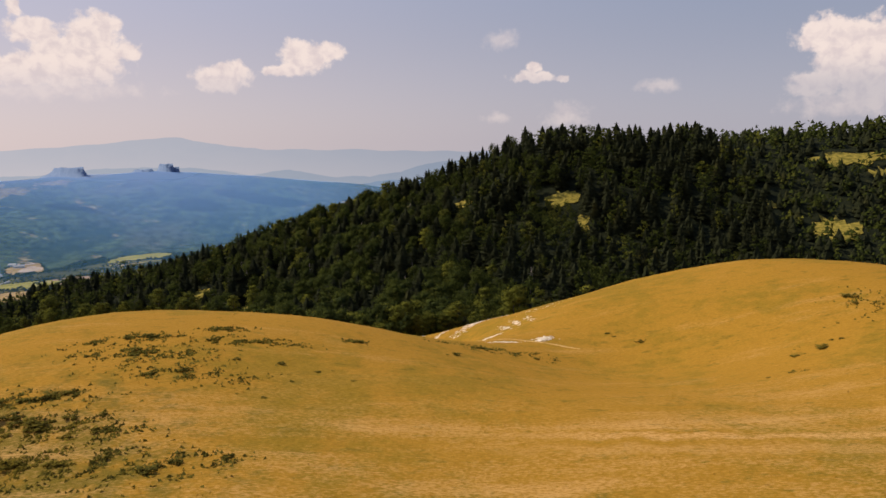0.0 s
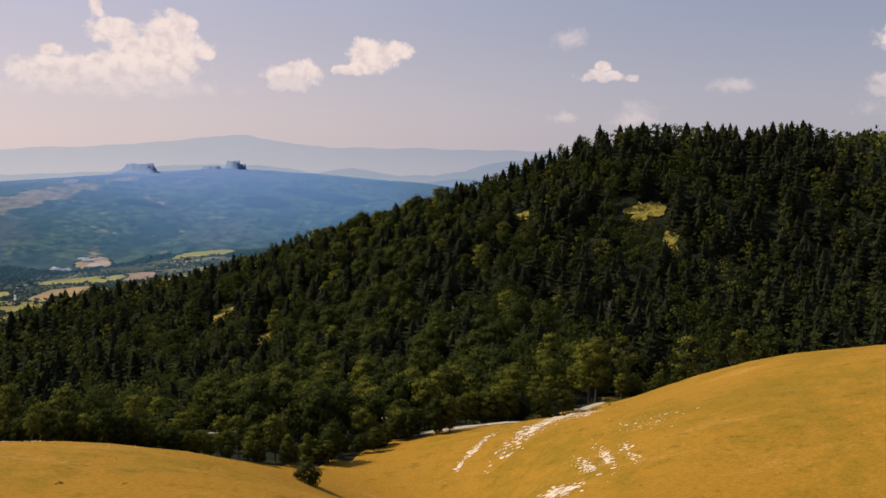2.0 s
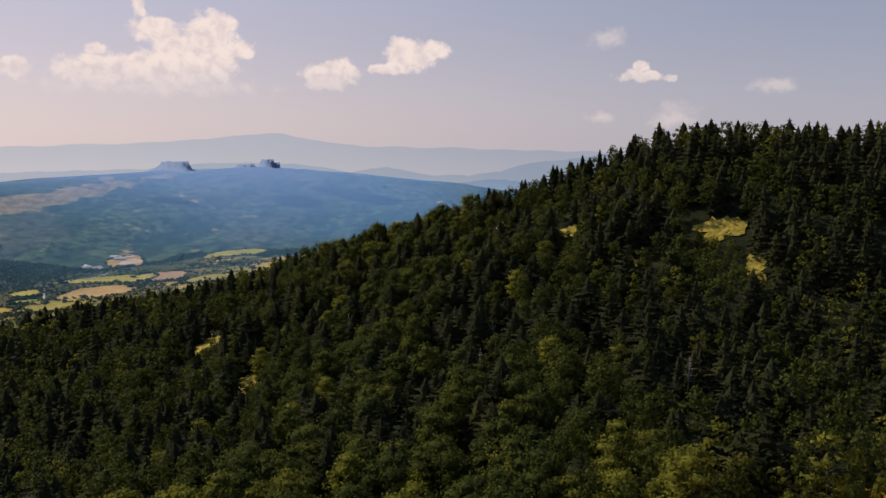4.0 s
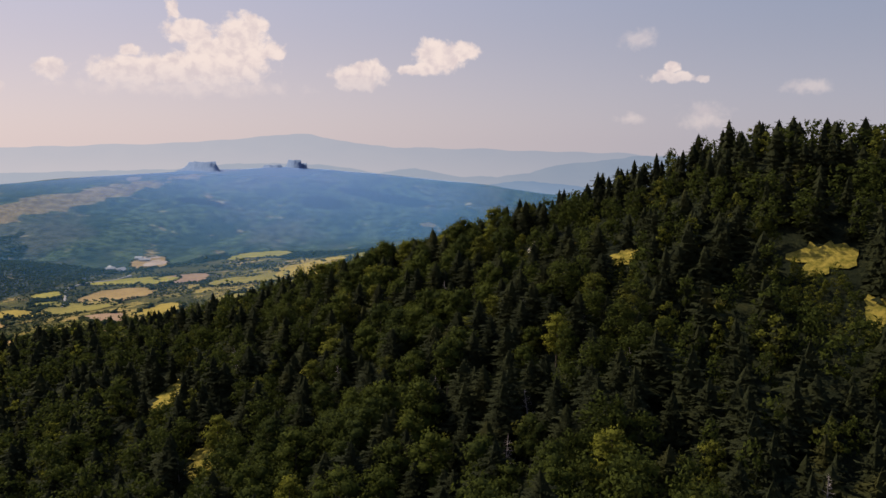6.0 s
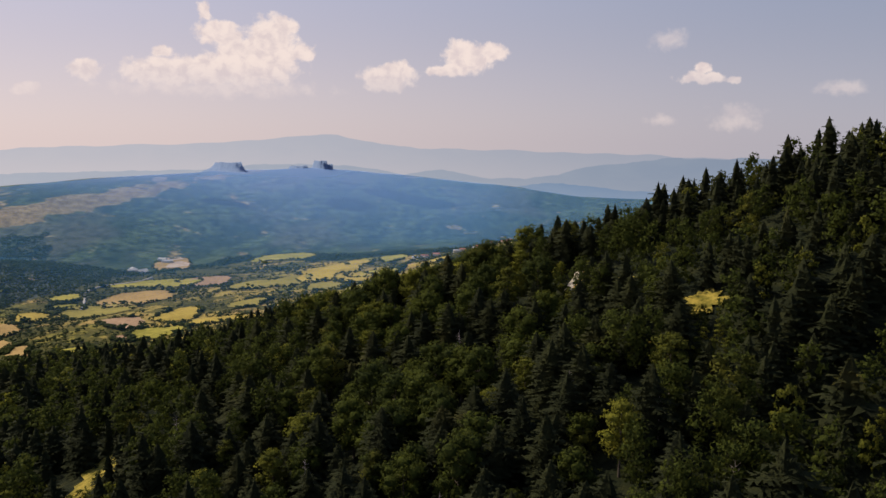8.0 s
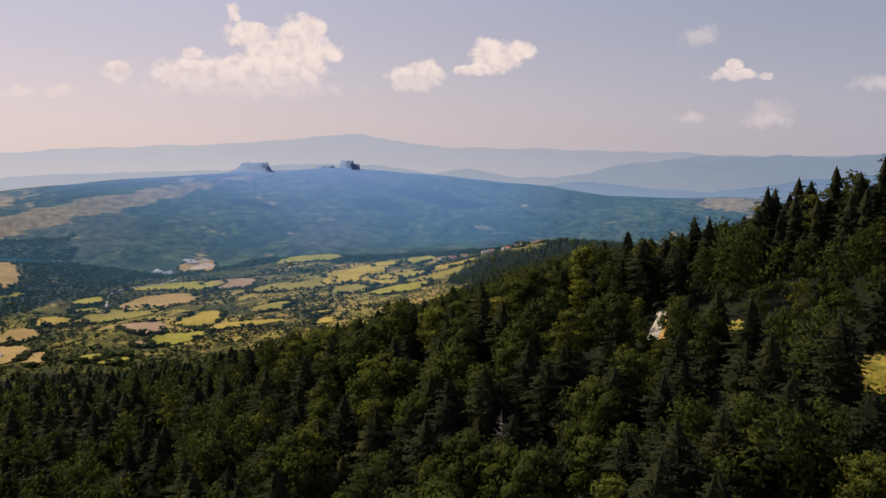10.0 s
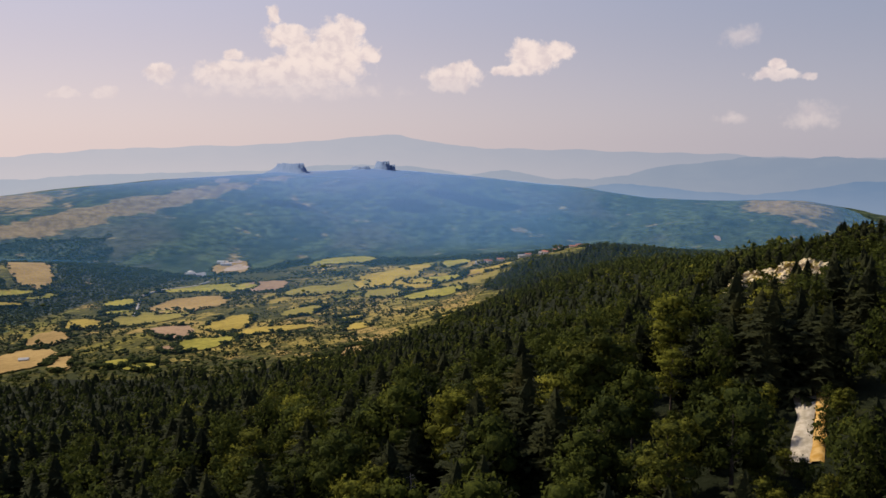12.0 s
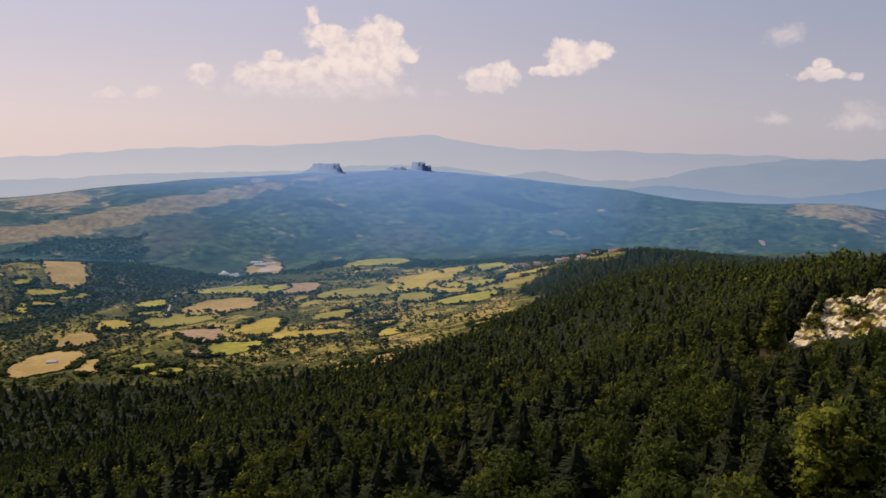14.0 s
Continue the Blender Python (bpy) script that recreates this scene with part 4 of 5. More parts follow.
# the woods go on beside the flight
ox, oy, rng = wooded(6.5, -430, 430, 60, 720, 15, lambda x, y: ~near_zone(x, y) & ~in_view(x, y, np.where(y < 450, 60, 0)) & (y > meadow_edge(x) + 2) | near_zone(x, y) & ~in_view(x, y) & (y > meadow_edge(x) + 2) & ~far_keep(x, y))
outer = np.stack([ox, oy, ground(ox, oy) - 0.3, rng.lognormal(-0.15, 0.18, len(ox)), rng.uniform(0, 6.28, len(ox)), rng.choice(5, len(ox))], 1)
stand("outer_forest", [fir_wood_mat, beech_wood_mat, pine_wood_mat], far_templates, outer, "dark mixed forest on the flank of the mountain")
# ---- roads and paths ----
def ribbon(name, line, wide, lift, mat, label, category, gap=2.0, wobble=0.25):
    """A way laid over the ground along a line of places."""
    line = np.array(line, float)
    d = np.r_[0, np.cumsum(np.hypot(*np.diff(line, axis=0).T))]
    t = np.linspace(0, d[-1], max(4, int(d[-1] / gap)))
    c = np.stack([np.interp(t, d, line[:, 0]), np.interp(t, d, line[:, 1])], 1)
    for _ in range(6):
        c[1:-1] = 0.25 * c[:-2] + 0.5 * c[1:-1] + 0.25 * c[2:]
    n = np.gradient(c, axis=0)
    n = np.stack([-n[:, 1], n[:, 0]], 1) / np.hypot(*n.T)[:, None]
    rows, across = [], (-1, -0.55, 0, 0.55, 1)
    for k in across:
        p = c + n * k * (wide / 2 + wobble * (abs(k) == 1) * ripple(t, 0 * t + 7 * k, wide * 3, 77)[:, None] * wide)
        rows.append(np.stack([p[:, 0], p[:, 1], ground(p[:, 0], p[:, 1]) + lift * (1 if abs(k) < 1 else 0.2)], 1))
    v, m, f = np.concatenate(rows), len(t), []
    for k in range(len(across) - 1):
        i = np.arange(m - 1) + k * m
        f.append(np.stack([i, i + 1, i + m + 1, i + m], 1))
    return tagged(new(name, mesh_of(name, v, np.concatenate(f), [mat], None, True)), label, category, kind="structure")


path_mat = surface("worn_path", lambda n, p: n.mix(n.ramp(n.noise(p, 0.8, 6.0, 0.7), 0.4, 0.62), rgb(0.42, 0.23, 0.05), rgb(0.54, 0.34, 0.12)), 0.95, (2.0, 6.0, 0.15), 0.1)
ribbon("road", WEST_ROAD, 4.2, 0.35, gravel_mat, "white gravel mountain road between pine trees", "road")
ribbon("road", ROAD, 4.0, 0.30, gravel_mat, "white gravel mountain road along the wood's edge", "road")
ribbon("verge", [(x + 1.6, y - 0.3) for x, y in PASS_ROAD], 1.5, 0.30, path_mat, "ochre earth verge of the gravel road", "verge")
ribbon("road", PASS_ROAD, 2.3, 0.35, gravel_mat, "pale gravel road between the trees", "road")
ribbon("footpath", [(-5, 124), (4, 118), (12, 114), (19, 110)], 0.45, 0.08, path_mat, "worn footpath across the dry meadow", "path", 1.0, 0.3)

# ---- meadow: stones, shrubs, grass ----


def stones(cx, cy, along, across, turn, count, size, seed, label):
    """Bare limestone showing through the turf: broken slabs, joined."""
    rng = np.random.default_rng(seed)
    c, s = math.cos(radians(turn)), math.sin(radians(turn))
    pieces = []
    for _ in range(int(count * 5.5)):
        u, w = rng.normal(0, 0.45), rng.normal(0, 0.45)
        x, y = cx + u * along * c - w * across * s, cy + u * along * s + w * across * c
        r = 0.31 * size * rng.lognormal(0, 0.65)
        v = ICO_V * (1 + rng.normal(0, 0.22, (12, 1))) * (r * rng.uniform(0.7, 1.9), r, r * 0.26)
        a = rng.uniform(0, 6.28)
        v = np.stack([v[:, 0] * math.cos(a) - v[:, 1] * math.sin(a) + x, v[:, 0] * math.sin(a) + v[:, 1] * math.cos(a) + y, v[:, 2]], 1)
        v[:, 2] += ground(v[:, 0], v[:, 1]) + r * 0.02
        pieces.append((v, ICO_F))
    v, f = weld(pieces)
    return tagged(new("bare_rock", mesh_of("bare_rock", v, f, [pale_mat])), label, "rock", "bare rock on the meadow", "stuff")


pale_mat = surface("pale_limestone", lambda n, p: n.mix(n.ramp(n.noise(p, 1.4, 6.0, 0.7), 0.3, 0.6), rgb(0.48, 0.35, 0.20), rgb(0.74, 0.60, 0.43)), 0.95, (3.0, 6.0, 0.1))
stones(14.2, 114.9, 2.0, 1.3, 30, 46, 0.30, 1, "white limestone slab breaking through the dry turf")
stones(6.9, 127.2, 2.2, 2.6, 70, 70, 0.22, 2, "white triangular limestone scar in the grass bank")
stones(10.2, 131.6, 0.8, 4.0, 12, 46, 0.15, 3, "broken white limestone strewn down the bank")
stones(12.0, 133.0, 0.7, 4.5, 5, 36, 0.15, 11, "broken white limestone strewn down the bank")
stones(14.2, 132.0, 0.7, 3.5, 5, 30, 0.15, 4, "broken white limestone strewn down the bank")
stones(7.2, 156.5, 11.5, 2.0, 61, 230, 0.20, 5, "long pale limestone rib along the slope")
stones(-2.0, 151.0, 9.0, 0.6, 69, 80, 0.18, 6, "narrow pale limestone rib along the slope")
stones(12.5, 158.0, 6.0, 1.6, 42, 60, 0.17, 7, "broken white limestone strewn down the bank")
stones(8.6, 112.6, 3.2, 0.6, 15, 34, 0.17, 8, "low pale rock ledge beside the footpath")
stones(-44, 121, 9.0, 0.8, 10, 26, 0.18, 9, "scattered white stones on the hill top")
stones(17, 141, 5.0, 5.0, 0, 30, 0.13, 10, "scattered white stones in dry grass")

shrub_mat = foliage("shrub_leaves", rgb(0.070, 0.062, 0.012), rgb(0.23, 0.18, 0.027), rgb(0.24, 0.170, 0.02), False)


def shrub_data(seed):
    rng = np.random.default_rng(seed)
    crown = leafy_crown(rng, 0.9, 0.75, 5, 30, 0.11, 0.15, 0.7)
    return mesh_of("shrub", crown[0] * (1, 1, 0.8), crown[1], [shrub_mat], swell=crown[2])


shrub_kinds = [shrub_data(300 + k) for k in range(5)]
shrub_rng = np.random.default_rng(77)


DRIFTS = []


def shrubs(cx, cy, rx, ry, count, big=1.0):
    """Low juniper-like shrubs in a drift."""
    DRIFTS.append((cx, cy, rx, ry, count, big))
    for _ in range(int(count * 0.95)):
        x, y = cx + shrub_rng.normal(0, 0.5) * rx, cy + shrub_rng.normal(0, 0.5) * ry
        ob = new("shrub", shrub_kinds[int(shrub_rng.integers(5))])
        k = big * shrub_rng.lognormal(-0.62, 0.5)
        ob.matrix_basis = pose(x, y, float(ground(x, y)) - 0.08, 0, 0, shrub_rng.uniform(0, 360)) @ Matrix.Diagonal((k * 1.25, k * 1.1, k * 0.62, 1))
        tagged(ob, "low dark green shrub in the dry meadow", "shrub", "shrubs of the meadow")


shrubs(-33, 88.5, 3.0, 1.2, 9, 0.9)
shrubs(-32, 82, 5.5, 2.2, 24, 0.9)
shrubs(-25, 76, 5.5, 1.6, 16, 0.8)
shrubs(-26.6, 93, 1.6, 0.8, 4, 1.3)
shrubs(-24, 88, 2.6, 0.9, 7, 0.9)
shrubs(-19, 88.5, 2.6, 0.8, 7, 0.8)
shrubs(-14, 80, 4.0, 5.0, 10, 0.6)
shrubs(-10.6, 93, 0.4, 0.4, 2, 1.0)
shrubs(-17, 74, 6, 3, 8, 0.6)
shrubs(-37, 70, 4.0, 1.5, 12, 1.0)
shrubs(-33, 64, 5.0, 1.8, 16, 1.0)
shrubs(-28, 63, 3.0, 1.0, 7, 0.9)
shrubs(-30, 57, 6.0, 3.0, 26, 0.9)
shrubs(-22, 57, 4.0, 2.0, 9, 0.8)
shrubs(-17, 58, 1.2, 0.6, 4, 0.9)
shrubs(-38, 86, 1.5, 0.6, 3, 0.9)
shrubs(7.5, 104, 6.0, 1.5, 16, 0.7)
shrubs(-1, 95, 3.0, 2.0, 5, 0.6)
shrubs(28, 112, 5.0, 2.5, 9, 0.6)
shrubs(44, 92, 6.0, 3.0, 12, 0.6)
shrubs(38, 83, 5.0, 1.5, 9, 0.6)
shrubs(50, 99, 3.0, 3.0, 7, 0.6)
shrubs(-32, 108, 12, 8, 5, 0.5)
shrubs(58, 104, 3.0, 7.0, 12, 0.8)
shrubs(7.5, 179, 3.0, 1.5, 7, 1.6)
shrubs(14, 193, 2.5, 3.0, 8, 1.9)
shrubs(23, 209, 4, 2.5, 8, 1.9)
shrubs(-1, 180, 2.0, 3.0, 6, 2.2)
shrubs(8, 193, 2.0, 3.0, 6, 2.2)

dense = leafy_crown(np.random.default_rng(6), 2.6, 1.45, 9, 110, 0.13, 0.12, 1.0)
bush = tagged(new("bush", mesh_of("bush", *dense[:2], [beech_mat], swell=dense[2])), "round dark green bush standing alone in the meadow hollow", "bush")
bush.matrix_basis = pose(-18.5, 134.6, float(ground(-18.5, 134.6)) - 0.3)
# low matted scrub round the shrubs
scrub_rng = np.random.default_rng(92)
mats_of = []
for cx0, cy0, rx, ry, count, big in DRIFTS:
    k = int(count * 55 * (big > 0.65))
    u, w = scrub_rng.normal(0, 0.62, (2, k))
    x, y = cx0 + u * (rx + 0.8), cy0 + w * (ry + 0.5)
    near = ripple(x, y, 3.2, 94) + 0.7 * ripple(x, y, 1.3, 95) > 0.05
    mats_of.append(np.stack([x, y, np.full(k, big)], 1)[near])
mats_of = np.concatenate(mats_of)
sx0, sy0, big = mats_of.T
k = len(sx0)
tall = scrub_rng.uniform(0.08, 0.26, k) * (0.5 + 0.5 * big)
a = scrub_rng.uniform(0, 6.28, k)
half = scrub_rng.uniform(0.10, 0.24, k) * (0.6 + 0.5 * big)
foot_z = ground(sx0, sy0)
v = np.stack([np.stack([sx0 - np.cos(a) * half, sy0 - np.sin(a) * half, foot_z - 0.02], 1), np.stack([sx0 + np.cos(a) * half, sy0 + np.sin(a) * half, foot_z - 0.02], 1),
              np.stack([sx0 + scrub_rng.normal(0, 0.12, k), sy0 + scrub_rng.normal(0.08, 0.12, k), foot_z + tall], 1)], 1).reshape(-1, 3)
tagged(new("low_scrub", mesh_of("low_scrub", v, np.arange(len(v)).reshape(-1, 3), [shrub_mat], swell=np.tile((0.0, 0.0, 1.0), (len(v), 1)))), "matted dark green scrub low in the dry grass", "scrub", kind="stuff")

grass_rng = np.random.default_rng(91)
n_tufts = 34000
qx, qy = grass_rng.uniform(-75, 115, n_tufts), 32 + 190 * grass_rng.uniform(0, 1, n_tufts)
ok = (qy < meadow_edge(qx) - 1) & (np.abs(qx) < 0.62 * qy + 6) & (ripple(qx, qy, 22, 93) + grass_rng.normal(0, 0.5, n_tufts) > -0.25)
qx, qy = qx[ok], qy[ok]
qz = ground(qx, qy)
m = len(qx)
a = grass_rng.uniform(-1.2, 1.2, (m, 3))
hgt, wid = grass_rng.uniform(0.05, 0.12, (m, 1)), grass_rng.uniform(0.05, 0.13, (m, 1))
base = np.stack([qx, qy, qz - 0.03], 1)[:, None, :]
d1 = np.stack([np.cos(a), np.sin(a), 0 * a], -1) * wid[:, None, :]
tip = np.stack([np.cos(a) * 0.3 * np.sin(a * 9), 0.3 + 0 * a, 0 * a + 1], -1) * hgt[:, None, :]
tufts = np.stack([base - d1, base + d1, base + tip], 2).reshape(-1, 3)
grass_mesh = mesh_of("dry_grass", tufts, np.arange(len(tufts)).reshape(-1, 3), [meadow_mat], None, True)
grass_mesh.normals_split_custom_set_from_vertices(np.tile(np.array([[0.0, 0.0, 1.0]]), (len(tufts), 1)).tolist())
tagged(new("dry_grass", grass_mesh), "tufts of dry golden grass all over the meadow", "grass", kind="stuff")

# ---- dead trees in the wood ----


def dead_tree(x, y, high, seed):
    rng = np.random.default_rng(seed)
    thing = tagged(new("dead_tree"), "bare grey dead tree between green conifers", "tree", "dead trees of the forest")
    thing.matrix_basis = pose(x, y, float(ground(x, y)) - 0.2, rng.normal(0, 3), rng.normal(0, 3), rng.uniform(0, 360))
    new("trunk", mesh_of("trunk", *bole(high, 0.17, rng), [dead_mat], None, True)).parent = thing
    pieces = []
    for i in range(34):
        a, z0 = i * 2.4, high * rng.uniform(0.35, 0.97)
        L = (1.15 - z0 / high) * 3.2 * rng.uniform(0.5, 1.1)
        e = np.array([math.cos(a) * L, math.sin(a) * L, z0 + L * rng.uniform(-0.1, 0.5)])
        s = 0.045
        pieces.append((np.array([(0, s, z0), (s, -s, z0), (-s, -s, z0 - s), e]), [(0, 1, 3), (1, 2, 3), (2, 0, 3)]))
        mid = e * (0.55, 0.55, 1) + (0, 0, 0.45 * (z0 - e[2]))
        e2 = mid + np.array([math.cos(a + 0.7) * L * 0.4, math.sin(a + 0.7) * L * 0.4, L * 0.15])
        pieces.append((np.array([mid + (0, 0, s), mid + (s, 0, 0), mid - (s, 0, 0), e2]), [(0, 1, 3), (1, 2, 3), (2, 0, 3)]))
    new("branches", mesh_of("branches", *weld(pieces), [dead_mat])).parent = thing


dead_tree(31, 285, 12, 1)
dead_tree(31, 262, 8, 2)
dead_tree(-12, 322, 10, 3)
dead_tree(-60, 352, 9, 4)
dead_tree(-16, 309, 9, 5)
dead_tree(46, 243, 8, 6)
dead_tree(-84, 318, 9, 7)
dead_tree(-40, 392, 10, 8)
dead_tree(-62, 420, 9, 9)
dead_tree(-34, 338, 8, 10)
dead_tree(8, 341, 8, 11)
dead_tree(-2, 352, 9, 12)
dead_tree(-94, 371, 12, 13)
dead_tree(-92, 367, 10, 14)
dead_tree(-17, 359, 12, 15)

# ---- limestone outcrop in the far wood ----


LEDGE_BUSHES = []


def outcrop(name, cx, cy, wide, high, deep, turn, seed, label, foot):
    """A broken limestone face: a ledged, leaning wall with rough relief."""
    nu, nv = 180, 50
    c, s = math.cos(radians(turn)), math.sin(radians(turn))
    u, v = np.meshgrid(np.linspace(-1, 1, nu), np.linspace(0, 1, nv))
    top = high * (0.55 + 0.45 * np.cos(u * 1.5)) * (1 + 0.08 * ripple(u * 40, 0 * u, 22, seed) + 0.04 * ripple(u * 40, 0 * u, 5, seed + 1))
    ledge = v + 0.055 * np.sin(v * 24 + 2 * ripple(u * 30, v * 10, 18, seed + 2))
    px = u * wide / 2
    py = deep * ledge + 0.6 * ripple(u * 40, v * 26, 12, seed + 3) + 0.30 * ripple(u * 40, v * 26, 3.7, seed + 4) + 0.22 * ripple(u * 40, v * 26, 1.6, seed + 6) + np.random.default_rng(seed).normal(0, 0.16, u.shape)
    x, y = cx + px * c - py * s, cy + px * s + py * c
    z0 = ground(x, y)
    z = foot + z0 * 0 + top * v + 0.5 * ripple(u * 40, v * 26, 5, seed + 5) + 0.3 * ripple(u * 40, v * 26, 1.9, seed + 7)
    z = np.where(v == 0, np.minimum(z, z0 - 1), z)
    back = np.stack([cx + px[-1] * c - (deep + 6) * s, cy + px[-1] * s + (deep + 6) * c, 0 * px[-1] + foot - 4], 1)
    verts = np.concatenate([np.stack([x, y, z], -1).reshape(-1, 3), back])
    k = (np.arange(nv)[:, None] * nu + np.arange(nu - 1)[None, :]).ravel()
    rng = np.random.default_rng(seed + 50)
    rows, cols = rng.integers(1, nv, 240), rng.integers(0, nu, 240)
    keep = ripple(u[rows, cols] * 40, v[rows, cols] * 26, 9, seed + 8) > -0.1
    rows, cols = rows[keep], cols[keep]
    m = len(rows)
    LEDGE_BUSHES.append(np.stack([x[rows, cols], y[rows, cols], z[rows, cols] - 0.3, rng.lognormal(0.05, 0.45, m), rng.uniform(0, 6.28, m), rng.integers(0, 4, m)], 1))
    return tagged(new(name, mesh_of(name, verts, np.stack([k, k + 1, k + nu + 1, k + nu], 1), [cliff_mat])), label, "rock", "limestone outcrops in the wood")


cliff_mat = surface("weathered_limestone", lambda n, p: n.mix(n.ramp(n.noise(p, 0.22, 6.0, 0.7), 0.49, 0.56), n.mix(n.ramp(n.noise(p, 0.7, 6.0, 0.7), 0.35, 0.6), rgb(0.44, 0.32, 0.15), rgb(0.74, 0.60, 0.38)), rgb(0.30, 0.22, 0.04)), 0.95, (1.2, 8.0, 0.6))
outcrop("rock_face", 15, 656, 66, 19.5, 25, -24, 5, "weathered pale limestone face above the forest", -67)
outcrop("rock_face", -22.5, 662, 5.5, 13, 4, -40, 9, "small pale rock tooth standing in the woods", -68)
bush_rng = np.random.default_rng(8)
ledge_templates = [(*leafy_crown(bush_rng, 1.9, 1.25, 4, 14, 0.30, 0.15, 0.8), k % 2) for k in range(4)]
stand("ledge_bushes", [beech_wood_mat, pine_wood_mat], ledge_templates, np.concatenate(LEDGE_BUSHES), "green bushes growing on ledges of the limestone face")

# ---- fields of the valley ----


def field_surface(name, one, two):
    return surface(name, lambda n, p: n.mix(n.ramp(n.math("ADD", n.math("MULTIPLY", n.noise(p, 0.012, 5.0, 0.65), 0.6), n.math("MULTIPLY", n.noise(p, 0.11, 4.0), 0.4)), 0.38, 0.62), one, two), 1.0, None, 0.1)


tan = field_surface("stubble", rgb(0.25, 0.158, 0.050), rgb(0.37, 0.240, 0.082))
brown = field_surface("ploughed_soil", rgb(0.25, 0.15, 0.08), rgb(0.34, 0.22, 0.12))
yellow = field_surface("dry_pasture", rgb(0.26, 0.185, 0.026), rgb(0.40, 0.285, 0.050))
lime = field_surface("green_pasture", rgb(0.20, 0.175, 0.022), rgb(0.35, 0.285, 0.045))
olive = field_surface("olive_pasture", rgb(0.17, 0.140, 0.026), rgb(0.27, 0.215, 0.042))
WORDS = {"stubble": "pale tan stubble field in the valley", "ploughed_soil": "reddish brown ploughed field in the valley", "dry_pasture": "dry yellow pasture between dark hedges",
         "green_pasture": "yellow-green pasture between dark hedges", "olive_pasture": "dull olive pasture in the valley"}
FIELDS = []


def patch_mesh(name, cx, cy, half, deep, turn, seed, lift, mat, ragged=0.055):
    """An uneven, rounded patch laid over the land."""
    rng = np.random.default_rng(seed)
    k, rings = 28, 4
    a = np.arange(k) * 6.283 / k
    rad = (np.abs(np.cos(a)) ** 2.7 + np.abs(np.sin(a)) ** 2.7) ** (-1 / 2.7) * (1 + 0.12 * np.sin(2 * a + rng.uniform(0, 6)) + 0.08 * np.sin(3 * a + rng.uniform(0, 6)) + rng.normal(0, ragged, k))
    c, s = math.cos(radians(turn)), math.sin(radians(turn))
    lean = rng.uniform(-0.35, 0.35)
    vs = []
    for r in range(1, rings + 1):
        u, w = np.cos(a) * rad * half * r / rings, np.sin(a) * rad * deep * r / rings
        u = u + lean * w * half / max(deep, 1)
        vs.append(np.stack([cx + u * c - w * s, cy + u * s + w * c], 1))
    vs = np.concatenate([[[cx, cy]]] + vs)
    z = ground(vs[:, 0], vs[:, 1]) + lift
    f = [(0, 1 + i, 1 + (i + 1) % k) for i in range(k)]
    for r in range(rings - 1):
        for i in range(k):
            p, q = 1 + r * k + i, 1 + r * k + (i + 1) % k
            f += [(p, p + k, q + k), (p, q + k, q)]
    return mesh_of(name, np.column_stack([vs, z]), f, [mat], None, True), vs[-k:]


for k, (px, py, rx, ry) in enumerate(CLEARINGS[:-2]):
    me, _ = patch_mesh("glade", px, py, rx * 0.86, ry * 0.98, 8, 700 + k, 0.45, glade_mat, 0.22)
    tagged(new("glade", me), "dry yellow grass of a small forest glade", "glade", "glades in the forest", "structure")


def field(cx, cy, half, deep, turn, mat):
    me, edge = patch_mesh("field", cx, cy, half * 0.97, deep * 0.97, turn, int(abs(cx * 7 + cy)), 2.0, mat)
    FIELDS.append((cx, cy, half, deep, turn, edge))
    return tagged(new("field", me), WORDS[mat.name], "field", "fields of the valley", "structure")


field(-1044, 1862, 85, 88, 33, tan)
field(-875, 1538, 36, 64, 34, brown)
field(-765, 1471, 46, 53, 32, lime)
field(-815, 1645, 41, 93, 30, yellow)
field(-1055, 1710, 84, 94, 36, olive)
field(-1032, 2152, 76, 77, 28, brown)
field(-1136, 2091, 101, 89, 32, lime)
field(-1048, 2733, 101, 134, 22, lime)
field(-719, 2292, 96, 196, 19, yellow)
field(-817, 2070, 93, 126, 24, olive)
field(-1007, 1327, 51, 113, 44, tan)
field(-917, 1314, 22, 59, 41, tan)
field(-819, 1314, 27, 30, 38, lime)
field(-767, 1304, 24, 36, 37, lime)
field(-1095, 1484, 34, 64, 42, tan)
field(-1112, 1608, 45, 54, 40, yellow)
field(-1200, 1824, 32, 46, 37, lime)
field(-1143, 1744, 39, 29, 37, lime)
field(-486, 1314, 26, 43, 24, lime)
field(-463, 1388, 25, 51, 22, tan)
field(-695, 1572, 62, 39, 28, yellow)
field(-605, 1715, 22, 28, 22, yellow)
field(-555, 1621, 27, 31, 22, yellow)
field(-613, 2129, 50, 73, 17, yellow)
field(-1600, 1990, 60, 190, 43, tan)
field(-1451, 1797, 44, 29, 43, lime)
field(-1402, 1808, 39, 20, 42, lime)
field(-1561, 1819, 25, 28, 45, lime)
field(-1411, 1706, 42, 27, 44, yellow)
field(-800, 1421, 13, 27, 35, brown)
field(-647, 2007, 52, 75, 20, olive)
field(-734, 1774, 43, 42, 25, olive)
field(-1494, 1780, 25, 21, 44, yellow)
field(-1414, 1668, 18, 56, 45, lime)
field(-1334, 2517, 55, 153, 30, tan)
field(-698, 2448, 37, 100, 17, lime)
field(-615, 2514, 38, 93, 15, lime)
field(-453, 2237, 52, 36, 12, yellow)
field(-574, 2180, 70, 47, 16, lime)
field(-514, 1976, 63, 82, 16, lime)
field(-278, 2428, 46, 25, 6, lime)
field(-378, 1605, 29, 28, 15, yellow)
field(-501, 2236, 28, 39, 13, tan)

